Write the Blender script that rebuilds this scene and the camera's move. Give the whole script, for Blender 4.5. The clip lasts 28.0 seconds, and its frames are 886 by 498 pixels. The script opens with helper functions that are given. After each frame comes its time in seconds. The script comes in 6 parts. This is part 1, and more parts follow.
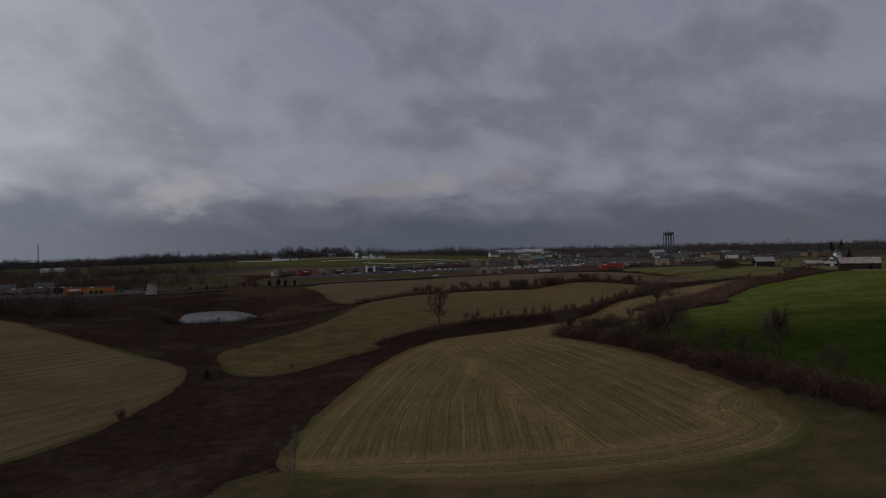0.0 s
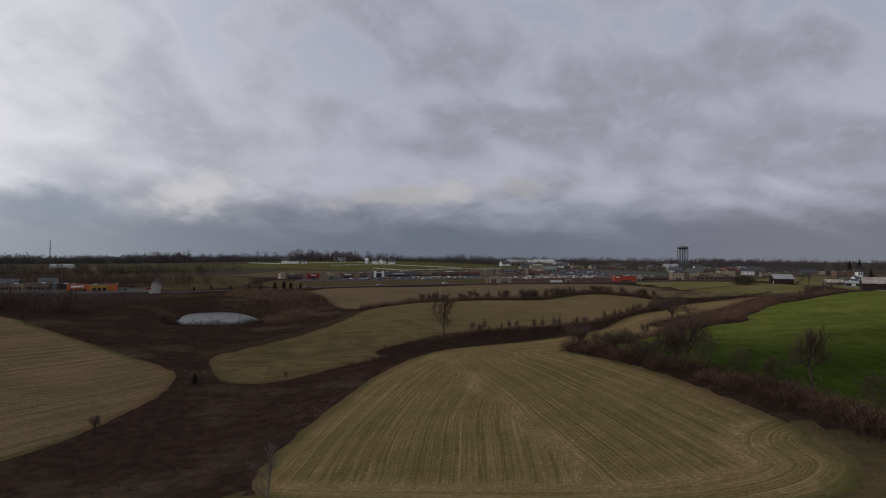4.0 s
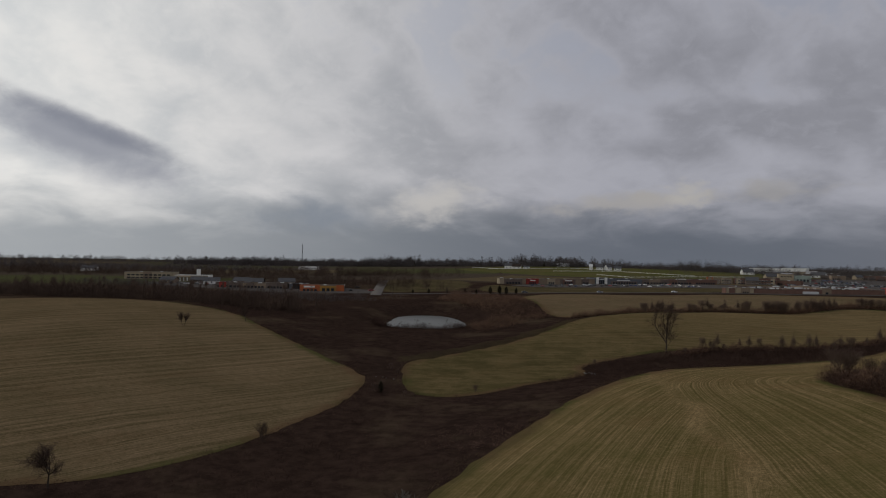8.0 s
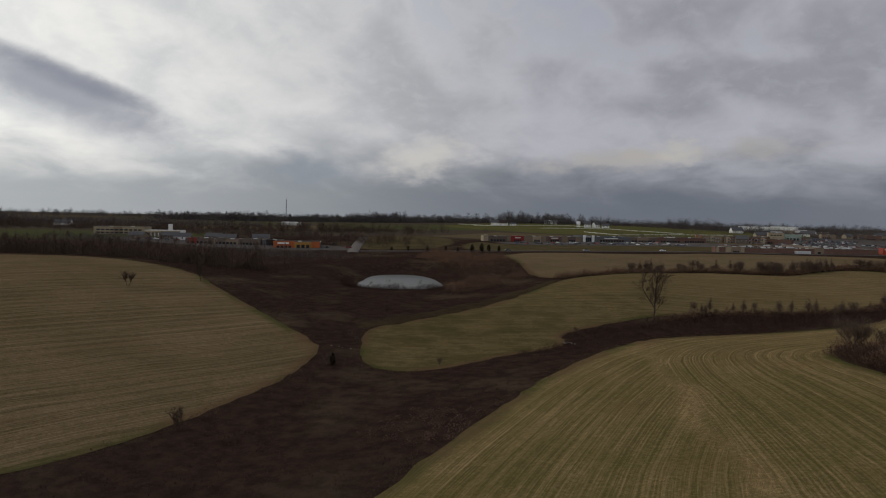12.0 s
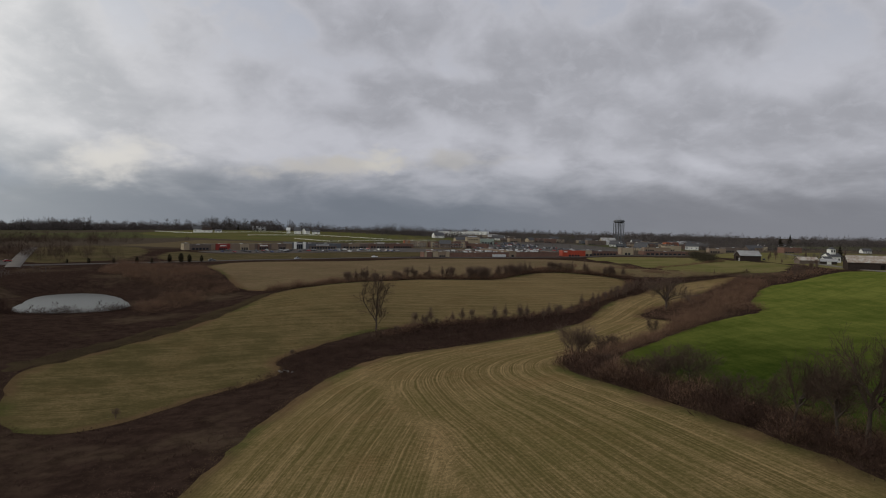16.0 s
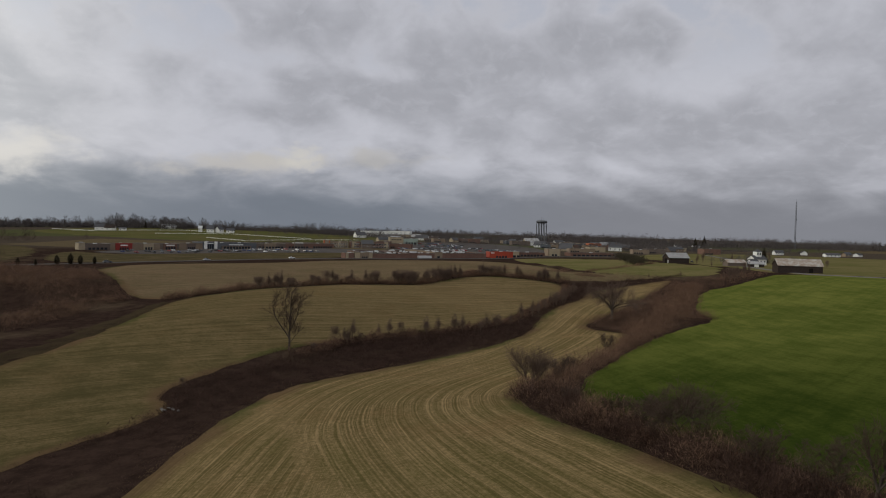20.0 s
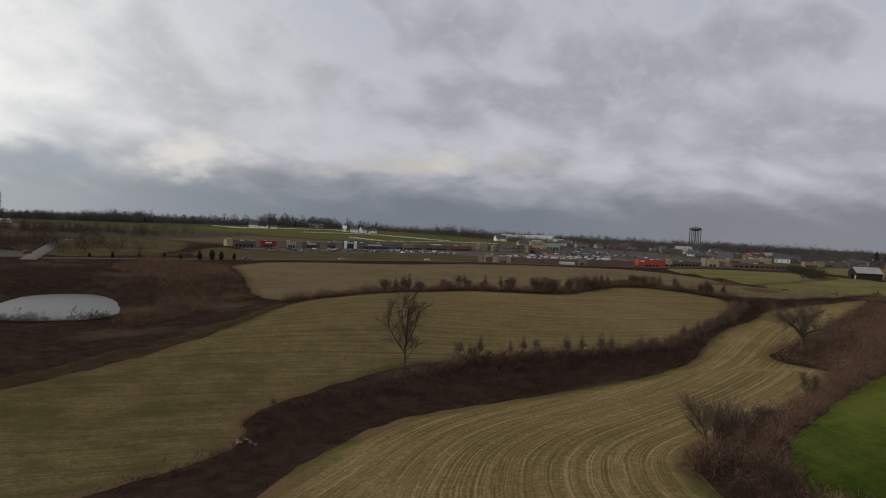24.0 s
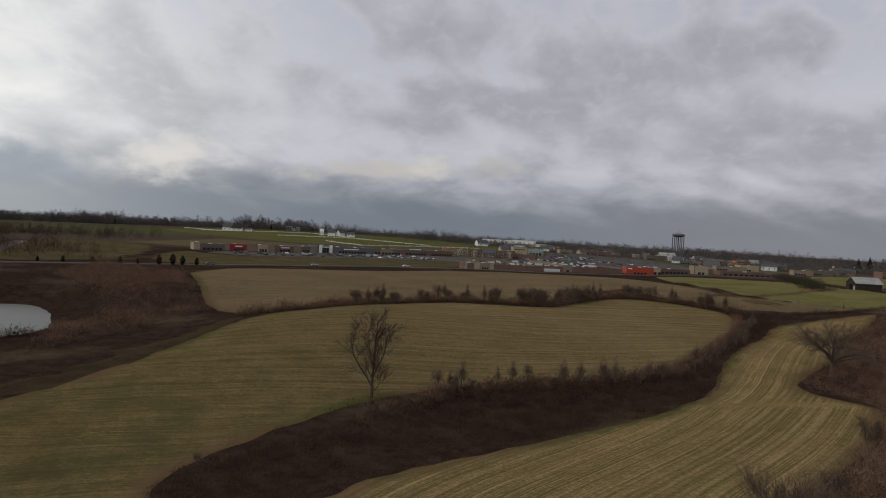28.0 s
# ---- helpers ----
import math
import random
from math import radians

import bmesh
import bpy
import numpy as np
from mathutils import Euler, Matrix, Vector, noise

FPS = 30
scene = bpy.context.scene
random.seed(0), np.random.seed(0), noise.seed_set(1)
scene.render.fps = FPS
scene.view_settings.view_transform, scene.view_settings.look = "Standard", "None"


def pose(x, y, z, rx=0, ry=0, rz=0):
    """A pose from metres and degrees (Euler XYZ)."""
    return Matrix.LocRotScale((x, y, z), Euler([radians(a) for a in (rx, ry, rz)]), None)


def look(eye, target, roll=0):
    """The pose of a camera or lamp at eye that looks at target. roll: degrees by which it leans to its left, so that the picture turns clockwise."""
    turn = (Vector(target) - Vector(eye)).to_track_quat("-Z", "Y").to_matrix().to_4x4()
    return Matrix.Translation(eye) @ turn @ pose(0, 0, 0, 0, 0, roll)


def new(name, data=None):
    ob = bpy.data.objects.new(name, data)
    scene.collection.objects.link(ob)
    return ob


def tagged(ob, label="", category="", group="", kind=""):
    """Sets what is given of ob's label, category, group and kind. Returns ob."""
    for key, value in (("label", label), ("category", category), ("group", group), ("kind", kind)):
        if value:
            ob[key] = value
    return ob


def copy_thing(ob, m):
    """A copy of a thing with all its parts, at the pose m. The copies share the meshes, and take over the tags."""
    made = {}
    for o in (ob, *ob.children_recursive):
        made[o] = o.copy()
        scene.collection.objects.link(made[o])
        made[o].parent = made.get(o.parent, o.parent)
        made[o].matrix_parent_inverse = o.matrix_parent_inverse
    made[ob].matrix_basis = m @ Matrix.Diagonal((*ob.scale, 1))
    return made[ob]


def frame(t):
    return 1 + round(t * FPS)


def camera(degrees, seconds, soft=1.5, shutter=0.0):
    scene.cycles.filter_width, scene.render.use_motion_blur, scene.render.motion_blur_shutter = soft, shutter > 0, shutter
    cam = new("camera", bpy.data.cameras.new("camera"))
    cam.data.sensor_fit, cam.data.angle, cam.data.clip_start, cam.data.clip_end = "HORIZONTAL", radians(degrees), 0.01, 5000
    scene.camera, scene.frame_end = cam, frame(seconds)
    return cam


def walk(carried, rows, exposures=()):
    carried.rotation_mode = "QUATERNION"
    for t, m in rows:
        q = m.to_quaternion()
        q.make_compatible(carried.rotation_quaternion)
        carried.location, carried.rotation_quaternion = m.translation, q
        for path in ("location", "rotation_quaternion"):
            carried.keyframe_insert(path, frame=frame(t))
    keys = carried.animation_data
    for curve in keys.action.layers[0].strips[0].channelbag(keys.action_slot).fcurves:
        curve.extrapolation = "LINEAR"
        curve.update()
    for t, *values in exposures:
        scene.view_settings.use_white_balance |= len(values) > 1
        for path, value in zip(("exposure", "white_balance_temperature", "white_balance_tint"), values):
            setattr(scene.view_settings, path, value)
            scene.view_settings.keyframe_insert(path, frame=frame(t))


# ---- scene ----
cam = camera(64.5, 28.0, soft=1.05)
PATH = [
    (0, (56.171, -293.878, 32.004), (55.814, -291.91, 31.996), -1.4),
    (0.5, (56.37, -294.177, 32.292), (55.97, -292.217, 32.29), -1.1),
    (1, (56.388, -293.522, 32.259), (55.966, -291.567, 32.259), -0.9),
    (1.5, (56.463, -292.581, 32.148), (56.044, -290.625, 32.151), -0.7),
    (2, (56.673, -291.552, 32.259), (56.26, -289.595, 32.264), -0.4),
    (2.5, (56.526, -289.281, 32.013), (56.117, -287.323, 32.02), -0.2),
    (4.5, (55.853, -278.915, 30.878), (55.465, -276.953, 30.896), 0.4),
    (4.7, (55.875, -277.07, 30.587), (55.303, -275.154, 30.605), 0.44),
    (5, (55.949, -274.194, 30.336), (55.129, -272.37, 30.353), 0.5),
    (5.5, (56.021, -270.214, 30.333), (55.178, -268.4, 30.352), 0.5),
    (6, (56.01, -267.481, 30.281), (55.21, -265.648, 30.304), 0.6),
    (6.5, (55.59, -264.859, 30.331), (54.815, -263.016, 30.355), 0.7),
    (7, (54.945, -261.637, 30.038), (54.07, -259.839, 30.063), 0.8),
    (7.5, (54.509, -258.089, 29.837), (53.522, -256.349, 29.862), 0.9),
    (8, (54.163, -255.271, 29.876), (53.173, -253.534, 29.902), 0.9),
    (8.5, (53.59, -252.321, 29.492), (52.605, -250.581, 29.453), 1.0),
    (9, (53.007, -249.906, 29.832), (52.029, -248.164, 29.726), 1.1),
    (9.5, (52.308, -247.115, 29.847), (51.334, -245.371, 29.741), 1.1),
    (10, (51.748, -244.329, 29.808), (50.778, -242.583, 29.704), 1.1),
    (10.5, (51.175, -241.748, 29.85), (50.208, -240.001, 29.747), 1.1),
    (11, (50.23, -238.727, 29.576), (49.266, -236.977, 29.476), 1.1),
    (11.5, (49.59, -235.952, 29.71), (48.629, -234.201, 29.611), 1.2),
    (13.5, (45.781, -224.154, 30.056), (44.83, -222.397, 29.967), 1.5),
    (14, (45.08, -222.047, 30.015), (44.365, -220.181, 29.937), 1.4),
    (14.5, (43.394, -219.071, 30.064), (42.766, -217.174, 29.989), 1.4),
    (15, (42.733, -216.517, 30.17), (42.42, -214.543, 30.103), 1.0),
    (15.2, (42.042, -215.356, 30.169), (41.868, -213.365, 30.104), 0.917),
    (15.5, (40.82, -213.377, 30.151), (40.673, -211.383, 30.087), 0.9),
    (16, (39.894, -209.82, 30.071), (39.708, -207.829, 30.007), 1.1),
    (16.5, (39.184, -206.375, 30.078), (38.944, -204.391, 30.014), 1.4),
    (17, (38.438, -203.057, 30.103), (38.183, -201.074, 30.037), 1.5),
    (17.5, (38.058, -199.889, 30.142), (37.824, -197.903, 30.077), 1.5),
    (18, (37.398, -197.024, 30.271), (37.381, -195.025, 30.209), 1.2),
    (18.5, (36.801, -193.636, 30.316), (36.827, -191.637, 30.254), 1.2),
    (19, (36.637, -190.022, 30.28), (36.668, -188.023, 30.218), 1.3),
    (19.5, (36.433, -186.442, 30.281), (36.469, -184.444, 30.22), 1.4),
    (20, (36.352, -183.019, 30.463), (36.389, -181.02, 30.402), 1.5),
    (20.5, (36.172, -179.224, 30.416), (36.215, -177.226, 30.356), 1.6),
    (21, (36.012, -176.012, 30.381), (36.061, -174.014, 30.323), 1.7),
    (21.5, (35.588, -171.504, 29.955), (35.37, -169.517, 29.891), 2.2),
    (22, (36.129, -167.686, 29.803), (35.749, -165.724, 29.734), 2.6),
    (22.5, (36.1, -164.048, 29.677), (35.724, -162.085, 29.611), 2.6),
    (24.5, (35.788, -150.603, 29.589), (35.43, -148.637, 29.525), 2.8),
    (25, (35.402, -147.082, 29.731), (35.049, -145.115, 29.667), 2.9),
    (25.5, (35.189, -143.685, 29.768), (34.838, -141.717, 29.704), 3.0),
    (26, (34.629, -140.298, 29.593), (34.282, -138.329, 29.532), 3.2),
    (26.5, (34.423, -136.919, 29.498), (34.076, -134.951, 29.438), 3.2),
    (27, (33.891, -133.93, 29.401), (33.547, -131.961, 29.345), 3.3),
    (27.5, (32.929, -130.97, 29.681), (32.596, -128.999, 29.629), 3.3),
    (28, (32.108, -128.903, 29.956), (31.799, -126.928, 29.906), 3.2),
]
EXPOSURES = [(0.0, -1.2, 6080, 16), (0.5, -0.96, 6130, 16), (1.0, -0.68, 6140, 15), (1.6, -0.46, 6150, 15), (2.5, -0.39, 6170, 15), (4.5, -0.35, 6270, 14), (5.2, -0.42, 6330, 13), (7.0, -0.5, 6450, 12), (8.0, -0.6, 6500, 12), (9.0, -0.48, 6510, 12), (11.0, -0.42, 6550, 11), (13.5, -0.42, 6550, 11), (15.5, -0.16, 6600, 10), (20.0, -0.08, 6600, 10), (28.0, -0.06, 6600, 10)]
walk(cam, [(t, look(eye, target, roll)) for t, eye, target, roll in PATH], EXPOSURES)

# ---- world: broken cloud deck, low bright gap in the west ----
SUN_AZ, SUN_EL = radians(-68), radians(24)  # azimuth from +y, to the right positive
world = bpy.data.worlds.new("sky")
scene.world = world
world.use_nodes = True
wt = world.node_tree
wt.nodes.clear()


class Nodes:
    """Short forms for building node trees."""

    def __init__(self, tree):
        self.t = tree

    def n(self, kind, **ins):
        node = self.t.nodes.new(kind)
        for k, v in ins.items():
            self.put(node.inputs[k.replace("_", " ")], v)
        return node

    def put(self, socket, v):
        if isinstance(v, bpy.types.NodeSocket):
            self.t.links.new(v, socket)
        else:
            socket.default_value = v

    def math(self, op, a, b=0.0, c=0.0, clamp=False):
        node = self.t.nodes.new("ShaderNodeMath")
        node.operation, node.use_clamp = op, clamp
        for s, v in zip(node.inputs, (a, b, c)):
            self.put(s, v)
        return node.outputs[0]

    def step(self, v, lo, hi, smooth=True):
        node = self.t.nodes.new("ShaderNodeMapRange")
        node.interpolation_type = "SMOOTHSTEP" if smooth else "LINEAR"
        for s, x in zip(node.inputs[:5], (v, lo, hi, 0.0, 1.0)):
            self.put(s, x)
        return node.outputs[0]

    def noise(self, vec, scale, detail=4.0, rough=0.55, distortion=0.0):
        node = self.n("ShaderNodeTexNoise", Scale=scale, Detail=detail, Roughness=rough, Distortion=distortion)
        if vec is not None:
            self.put(node.inputs["Vector"], vec)
        return node.outputs[0]

    def mix(self, fac, a, b, blend="MIX"):
        node = self.t.nodes.new("ShaderNodeMix")
        node.data_type, node.blend_type = "RGBA", blend
        self.put(node.inputs[0], fac)
        for s, v in ((node.inputs[6], a), (node.inputs[7], b)):
            self.put(s, v if isinstance(v, bpy.types.NodeSocket) else (*v[:3], 1.0))
        return node.outputs[2]

    def xyz(self, x, y, z=0.0):
        node = self.n("ShaderNodeCombineXYZ")
        for s, v in zip(node.inputs, (x, y, z)):
            self.put(s, v)
        return node.outputs[0]


w = Nodes(wt)
sky = wt.nodes.new("ShaderNodeTexSky")
sky.sky_type, sky.sun_disc = "NISHITA", False
sky.sun_elevation, sky.sun_rotation = SUN_EL, SUN_AZ
blue = w.mix(1.0, sky.outputs[0], (0.06, 0.06, 0.06), "MULTIPLY")
way = wt.nodes.new("ShaderNodeTexCoord").outputs["Generated"]
sep = w.n("ShaderNodeSeparateXYZ", Vector=way)
dx, dy, dz = sep.outputs
el = w.math("MULTIPLY", w.math("ARCSINE", dz), 57.2958)
az = w.math("MULTIPLY", w.math("ARCTAN2", dx, dy), 57.2958)


def deck_noise(scale, seed, detail, rough, distortion=0.0, sunward=0.0):
    """Cloud texture by azimuth and height; cells flatten toward the horizon. sunward: degrees by which the sample lies toward the sun."""
    return w.noise(w.xyz(w.math("ADD", w.math("MULTIPLY", az, 0.36), -0.36 * sunward), w.math("ADD", sunk, 0.5 * sunward), seed), scale, detail, rough, distortion)


sunk = w.math("MULTIPLY", w.math("LOGARITHM", w.math("ADD", w.math("MAXIMUM", el, -1.0), 8.0), 2.71828), 10.5)
big = deck_noise(0.16, 1.7, 3.0, 0.5, 0.2)
puff = deck_noise(0.55, 8.2, 7.0, 0.52, 0.25)
puff_lee = deck_noise(0.55, 8.2, 7.0, 0.52, 0.25, 0.6)
ragged_rim = w.noise(w.xyz(az, w.math("MULTIPLY", el, 1.6), 4.0), 0.40, 7.0, 0.56, 0.3)
# thickness of the deck, with its greater masses (+) and thin places (-): thin is bright, thick is grey; the sides toward the sun are lit
thick = w.math("ADD", w.math("MULTIPLY", big, 0.34), w.math("MULTIPLY", puff, 0.66))
for gain, a0, e0, wide, tall in [(0.16, -24.2, 6.2, 5.0, 1.3), (0.14, -18.9, 10.0, 3.6, 2.6), (0.08, -27.0, 9.6, 4.0, 1.5), (0.08, -34.0, 12.5, 5.0, 1.6), (0.13, -1.5, 14.9, 7.0, 2.0), (0.12, -7.5, 9.8, 5.0, 2.0), (0.17, 13.5, 15.2, 4.8, 1.9), (0.10, 12.0, 12.4, 4.0, 1.4), (0.15, 14.0, 8.2, 9.0, 1.9), (0.10, 3.0, 10.8, 5.0, 1.3), (0.13, 26.0, 6.8, 9.0, 1.7), (0.12, 26.0, 13.0, 4.0, 1.0), (-0.18, -12.2, 12.6, 3.8, 0.9), (-0.15, -4.0, 12.2, 3.4, 0.7), (-0.10, -22.0, 12.5, 3.5, 1.8), (-0.12, 8.0, 17.6, 16.0, 1.6), (-0.10, 19.0, 11.2, 6.0, 1.2)]:
    u, v = w.math("DIVIDE", w.math("SUBTRACT", az, a0), wide), w.math("DIVIDE", w.math("SUBTRACT", el, e0), tall)
    hump = w.math("EXPONENT", w.math("MULTIPLY", w.math("ADD", w.math("MULTIPLY", u, u), w.math("MULTIPLY", v, v)), -0.8))
    thick = w.math("ADD", thick, w.math("MULTIPLY", hump, gain * 0.6))
lit = w.math("MULTIPLY", w.math("SUBTRACT", puff, puff_lee), 1.7)
thick = w.math("SUBTRACT", w.step(thick, 0.39, 0.64), lit, clamp=True)
west = w.step(az, -13.0, -72.0)
bright = w.mix(west, (0.565, 0.58, 0.645), (1.36, 1.345, 1.265))
grey = w.mix(west, (0.335, 0.345, 0.385), (0.90, 0.95, 0.96))
cloud = w.mix(w.math("ADD", 0.14, w.math("MULTIPLY", thick, 0.66)), bright, grey)
fleck = deck_noise(1.5, 2.6, 6.0, 0.6, 0.4)
cloud = w.mix(w.math("MULTIPLY", w.step(fleck, 0.42, 0.68), 0.30), cloud, w.mix(thick, bright, grey))
cloud = w.mix(w.math("MULTIPLY", w.step(fleck, 0.50, 0.30), 0.22), cloud, bright)
# openings to the blue high up
gap = w.math("MULTIPLY", w.step(thick, 0.30, 0.0), w.step(el, 10.0, 17.0))
cloud = w.mix(w.math("MULTIPLY", gap, 0.28), cloud, w.mix(0.35, blue, w.mix(west, (0.50, 0.57, 0.74), (0.90, 0.97, 1.12))))
# a slate belt over the horizon
belt = w.mix(west, (0.160, 0.186, 0.226), (0.52, 0.56, 0.585))
belt = w.mix(w.step(az, -6.0, 16.0), belt, (0.205, 0.215, 0.245))
belt_top = w.math("ADD", 3.4, w.math("MULTIPLY", w.math("SUBTRACT", puff, 0.5), 4.5))
in_belt = w.step(w.math("SUBTRACT", el, belt_top), 2.6, -2.2)
cloud = w.mix(w.math("MULTIPLY", in_belt, 0.92), cloud, belt)


def bank(colour, a0, e0, wide, tall, tilt, amount, edge=0.5, rag=1.1):
    """One named cloud of the evening: an ellipse on the sky with a ragged rim."""
    global cloud
    u, v = w.math("SUBTRACT", az, a0), w.math("SUBTRACT", el, e0)
    c, s = math.cos(radians(tilt)), math.sin(radians(tilt))
    p = w.math("DIVIDE", w.math("ADD", w.math("MULTIPLY", u, c), w.math("MULTIPLY", v, s)), wide)
    q = w.math("DIVIDE", w.math("SUBTRACT", w.math("MULTIPLY", v, c), w.math("MULTIPLY", u, s)), tall)
    r = w.math("SQRT", w.math("ADD", w.math("MULTIPLY", p, p), w.math("MULTIPLY", q, q)))
    r = w.math("ADD", r, w.math("MULTIPLY", w.math("SUBTRACT", ragged_rim, 0.5), rag))
    r = w.math("ADD", r, w.math("MULTIPLY", w.math("SUBTRACT", puff, 0.5), rag))
    cloud = w.mix(w.math("MULTIPLY", w.step(r, 1.0, 1.0 - edge), amount), cloud, colour)


# the slate patch, the cream heap beside it, the lit bar with its one high puff
bank((0.74, 0.725, 0.69), -31.0, 4.5, 6.2, 2.3, 3.0, 0.85, 1.0, 1.5)
bank((0.30, 0.345, 0.405), -40.5, 3.4, 6.2, 2.0, 0.0, 0.75, 0.8, 1.2)
bank((0.52, 0.505, 0.485), -15.5, 4.5, 9.5, 1.2, 5.0, 0.8, 0.9, 1.7)
bank((0.47, 0.46, 0.445), -4.5, 5.4, 6.0, 1.0, 3.0, 0.6, 0.9, 1.9)
bank((0.62, 0.605, 0.57), -10.6, 5.3, 2.2, 1.25, 0.0, 0.85, 1.0, 2.2)
bank((0.54, 0.525, 0.50), -13.4, 5.0, 1.8, 0.7, 0.0, 0.6, 0.9, 1.6)
# the dark lens cloud in the west
bank((0.60, 0.625, 0.67), -57.5, 7.3, 12.5, 2.7, -19.0, 0.8, 1.0, 0.7)
bank((0.44, 0.465, 0.525), -57.0, 8.2, 11.2, 2.1, -19.0, 0.9, 0.7, 0.5)
bank((0.32, 0.345, 0.41), -56.0, 8.9, 10.0, 1.2, -19.0, 0.85, 0.9, 0.6)
below = w.step(el, -0.2, -1.5)
cloud = w.mix(below, cloud, (0.10, 0.095, 0.085))
back = w.n("ShaderNodeBackground", Color=cloud, Strength=1.0)
wt.links.new(back.outputs[0], w.n("ShaderNodeOutputWorld").inputs[0])

sun = new("sun", bpy.data.lights.new("sun", "SUN"))
sun.data.energy, sun.data.angle, sun.data.color = 0.7, radians(14), (1.0, 0.90, 0.76)
sun.matrix_basis = look(Vector((math.sin(SUN_AZ) * math.cos(SUN_EL), math.cos(SUN_AZ) * math.cos(SUN_EL), math.sin(SUN_EL))) * 300, (0, 0, 0))


# ---- materials ----
def material(name, colour, other=None, rough=0.85, scale=1.0, fine=12.0, bump=0.2, metal=0.0, amount=0.6, per_object=0.0, gloss=None):
    """A surface with two scales of mottling between two colours and fine relief. scale: metres of the large mottling."""
    m = bpy.data.materials.new(name)
    m.use_nodes = True
    g = Nodes(m.node_tree)
    bsdf = m.node_tree.nodes["Principled BSDF"]
    pos = g.n("ShaderNodeNewGeometry").outputs["Position"]
    other = other or tuple(c * 0.6 for c in colour)
    a = g.noise(pos, 1.0 / scale, 4.0, 0.6)
    b = g.noise(pos, fine / scale, 3.0, 0.6)
    f = g.math("ADD", g.math("MULTIPLY", g.step(a, 0.3, 0.7), amount), g.math("MULTIPLY", g.step(b, 0.3, 0.7), 0.9 - amount))
    if per_object:
        f = g.math("ADD", f, g.math("MULTIPLY", g.math("SUBTRACT", g.n("ShaderNodeObjectInfo").outputs["Random"], 0.5), per_object), clamp=True)
    g.put(bsdf.inputs["Base Color"], g.mix(f, colour, other))
    bsdf.inputs["Roughness"].default_value, bsdf.inputs["Metallic"].default_value = rough, metal
    bsdf.inputs["Specular IOR Level"].default_value = (0.0 if rough >= 0.89 else 0.25) if gloss is None else gloss
    if bump:
        node = g.n("ShaderNodeBump", Strength=bump, Distance=0.05 * scale, Height=b)
        g.put(bsdf.inputs["Normal"], node.outputs[0])
    return m


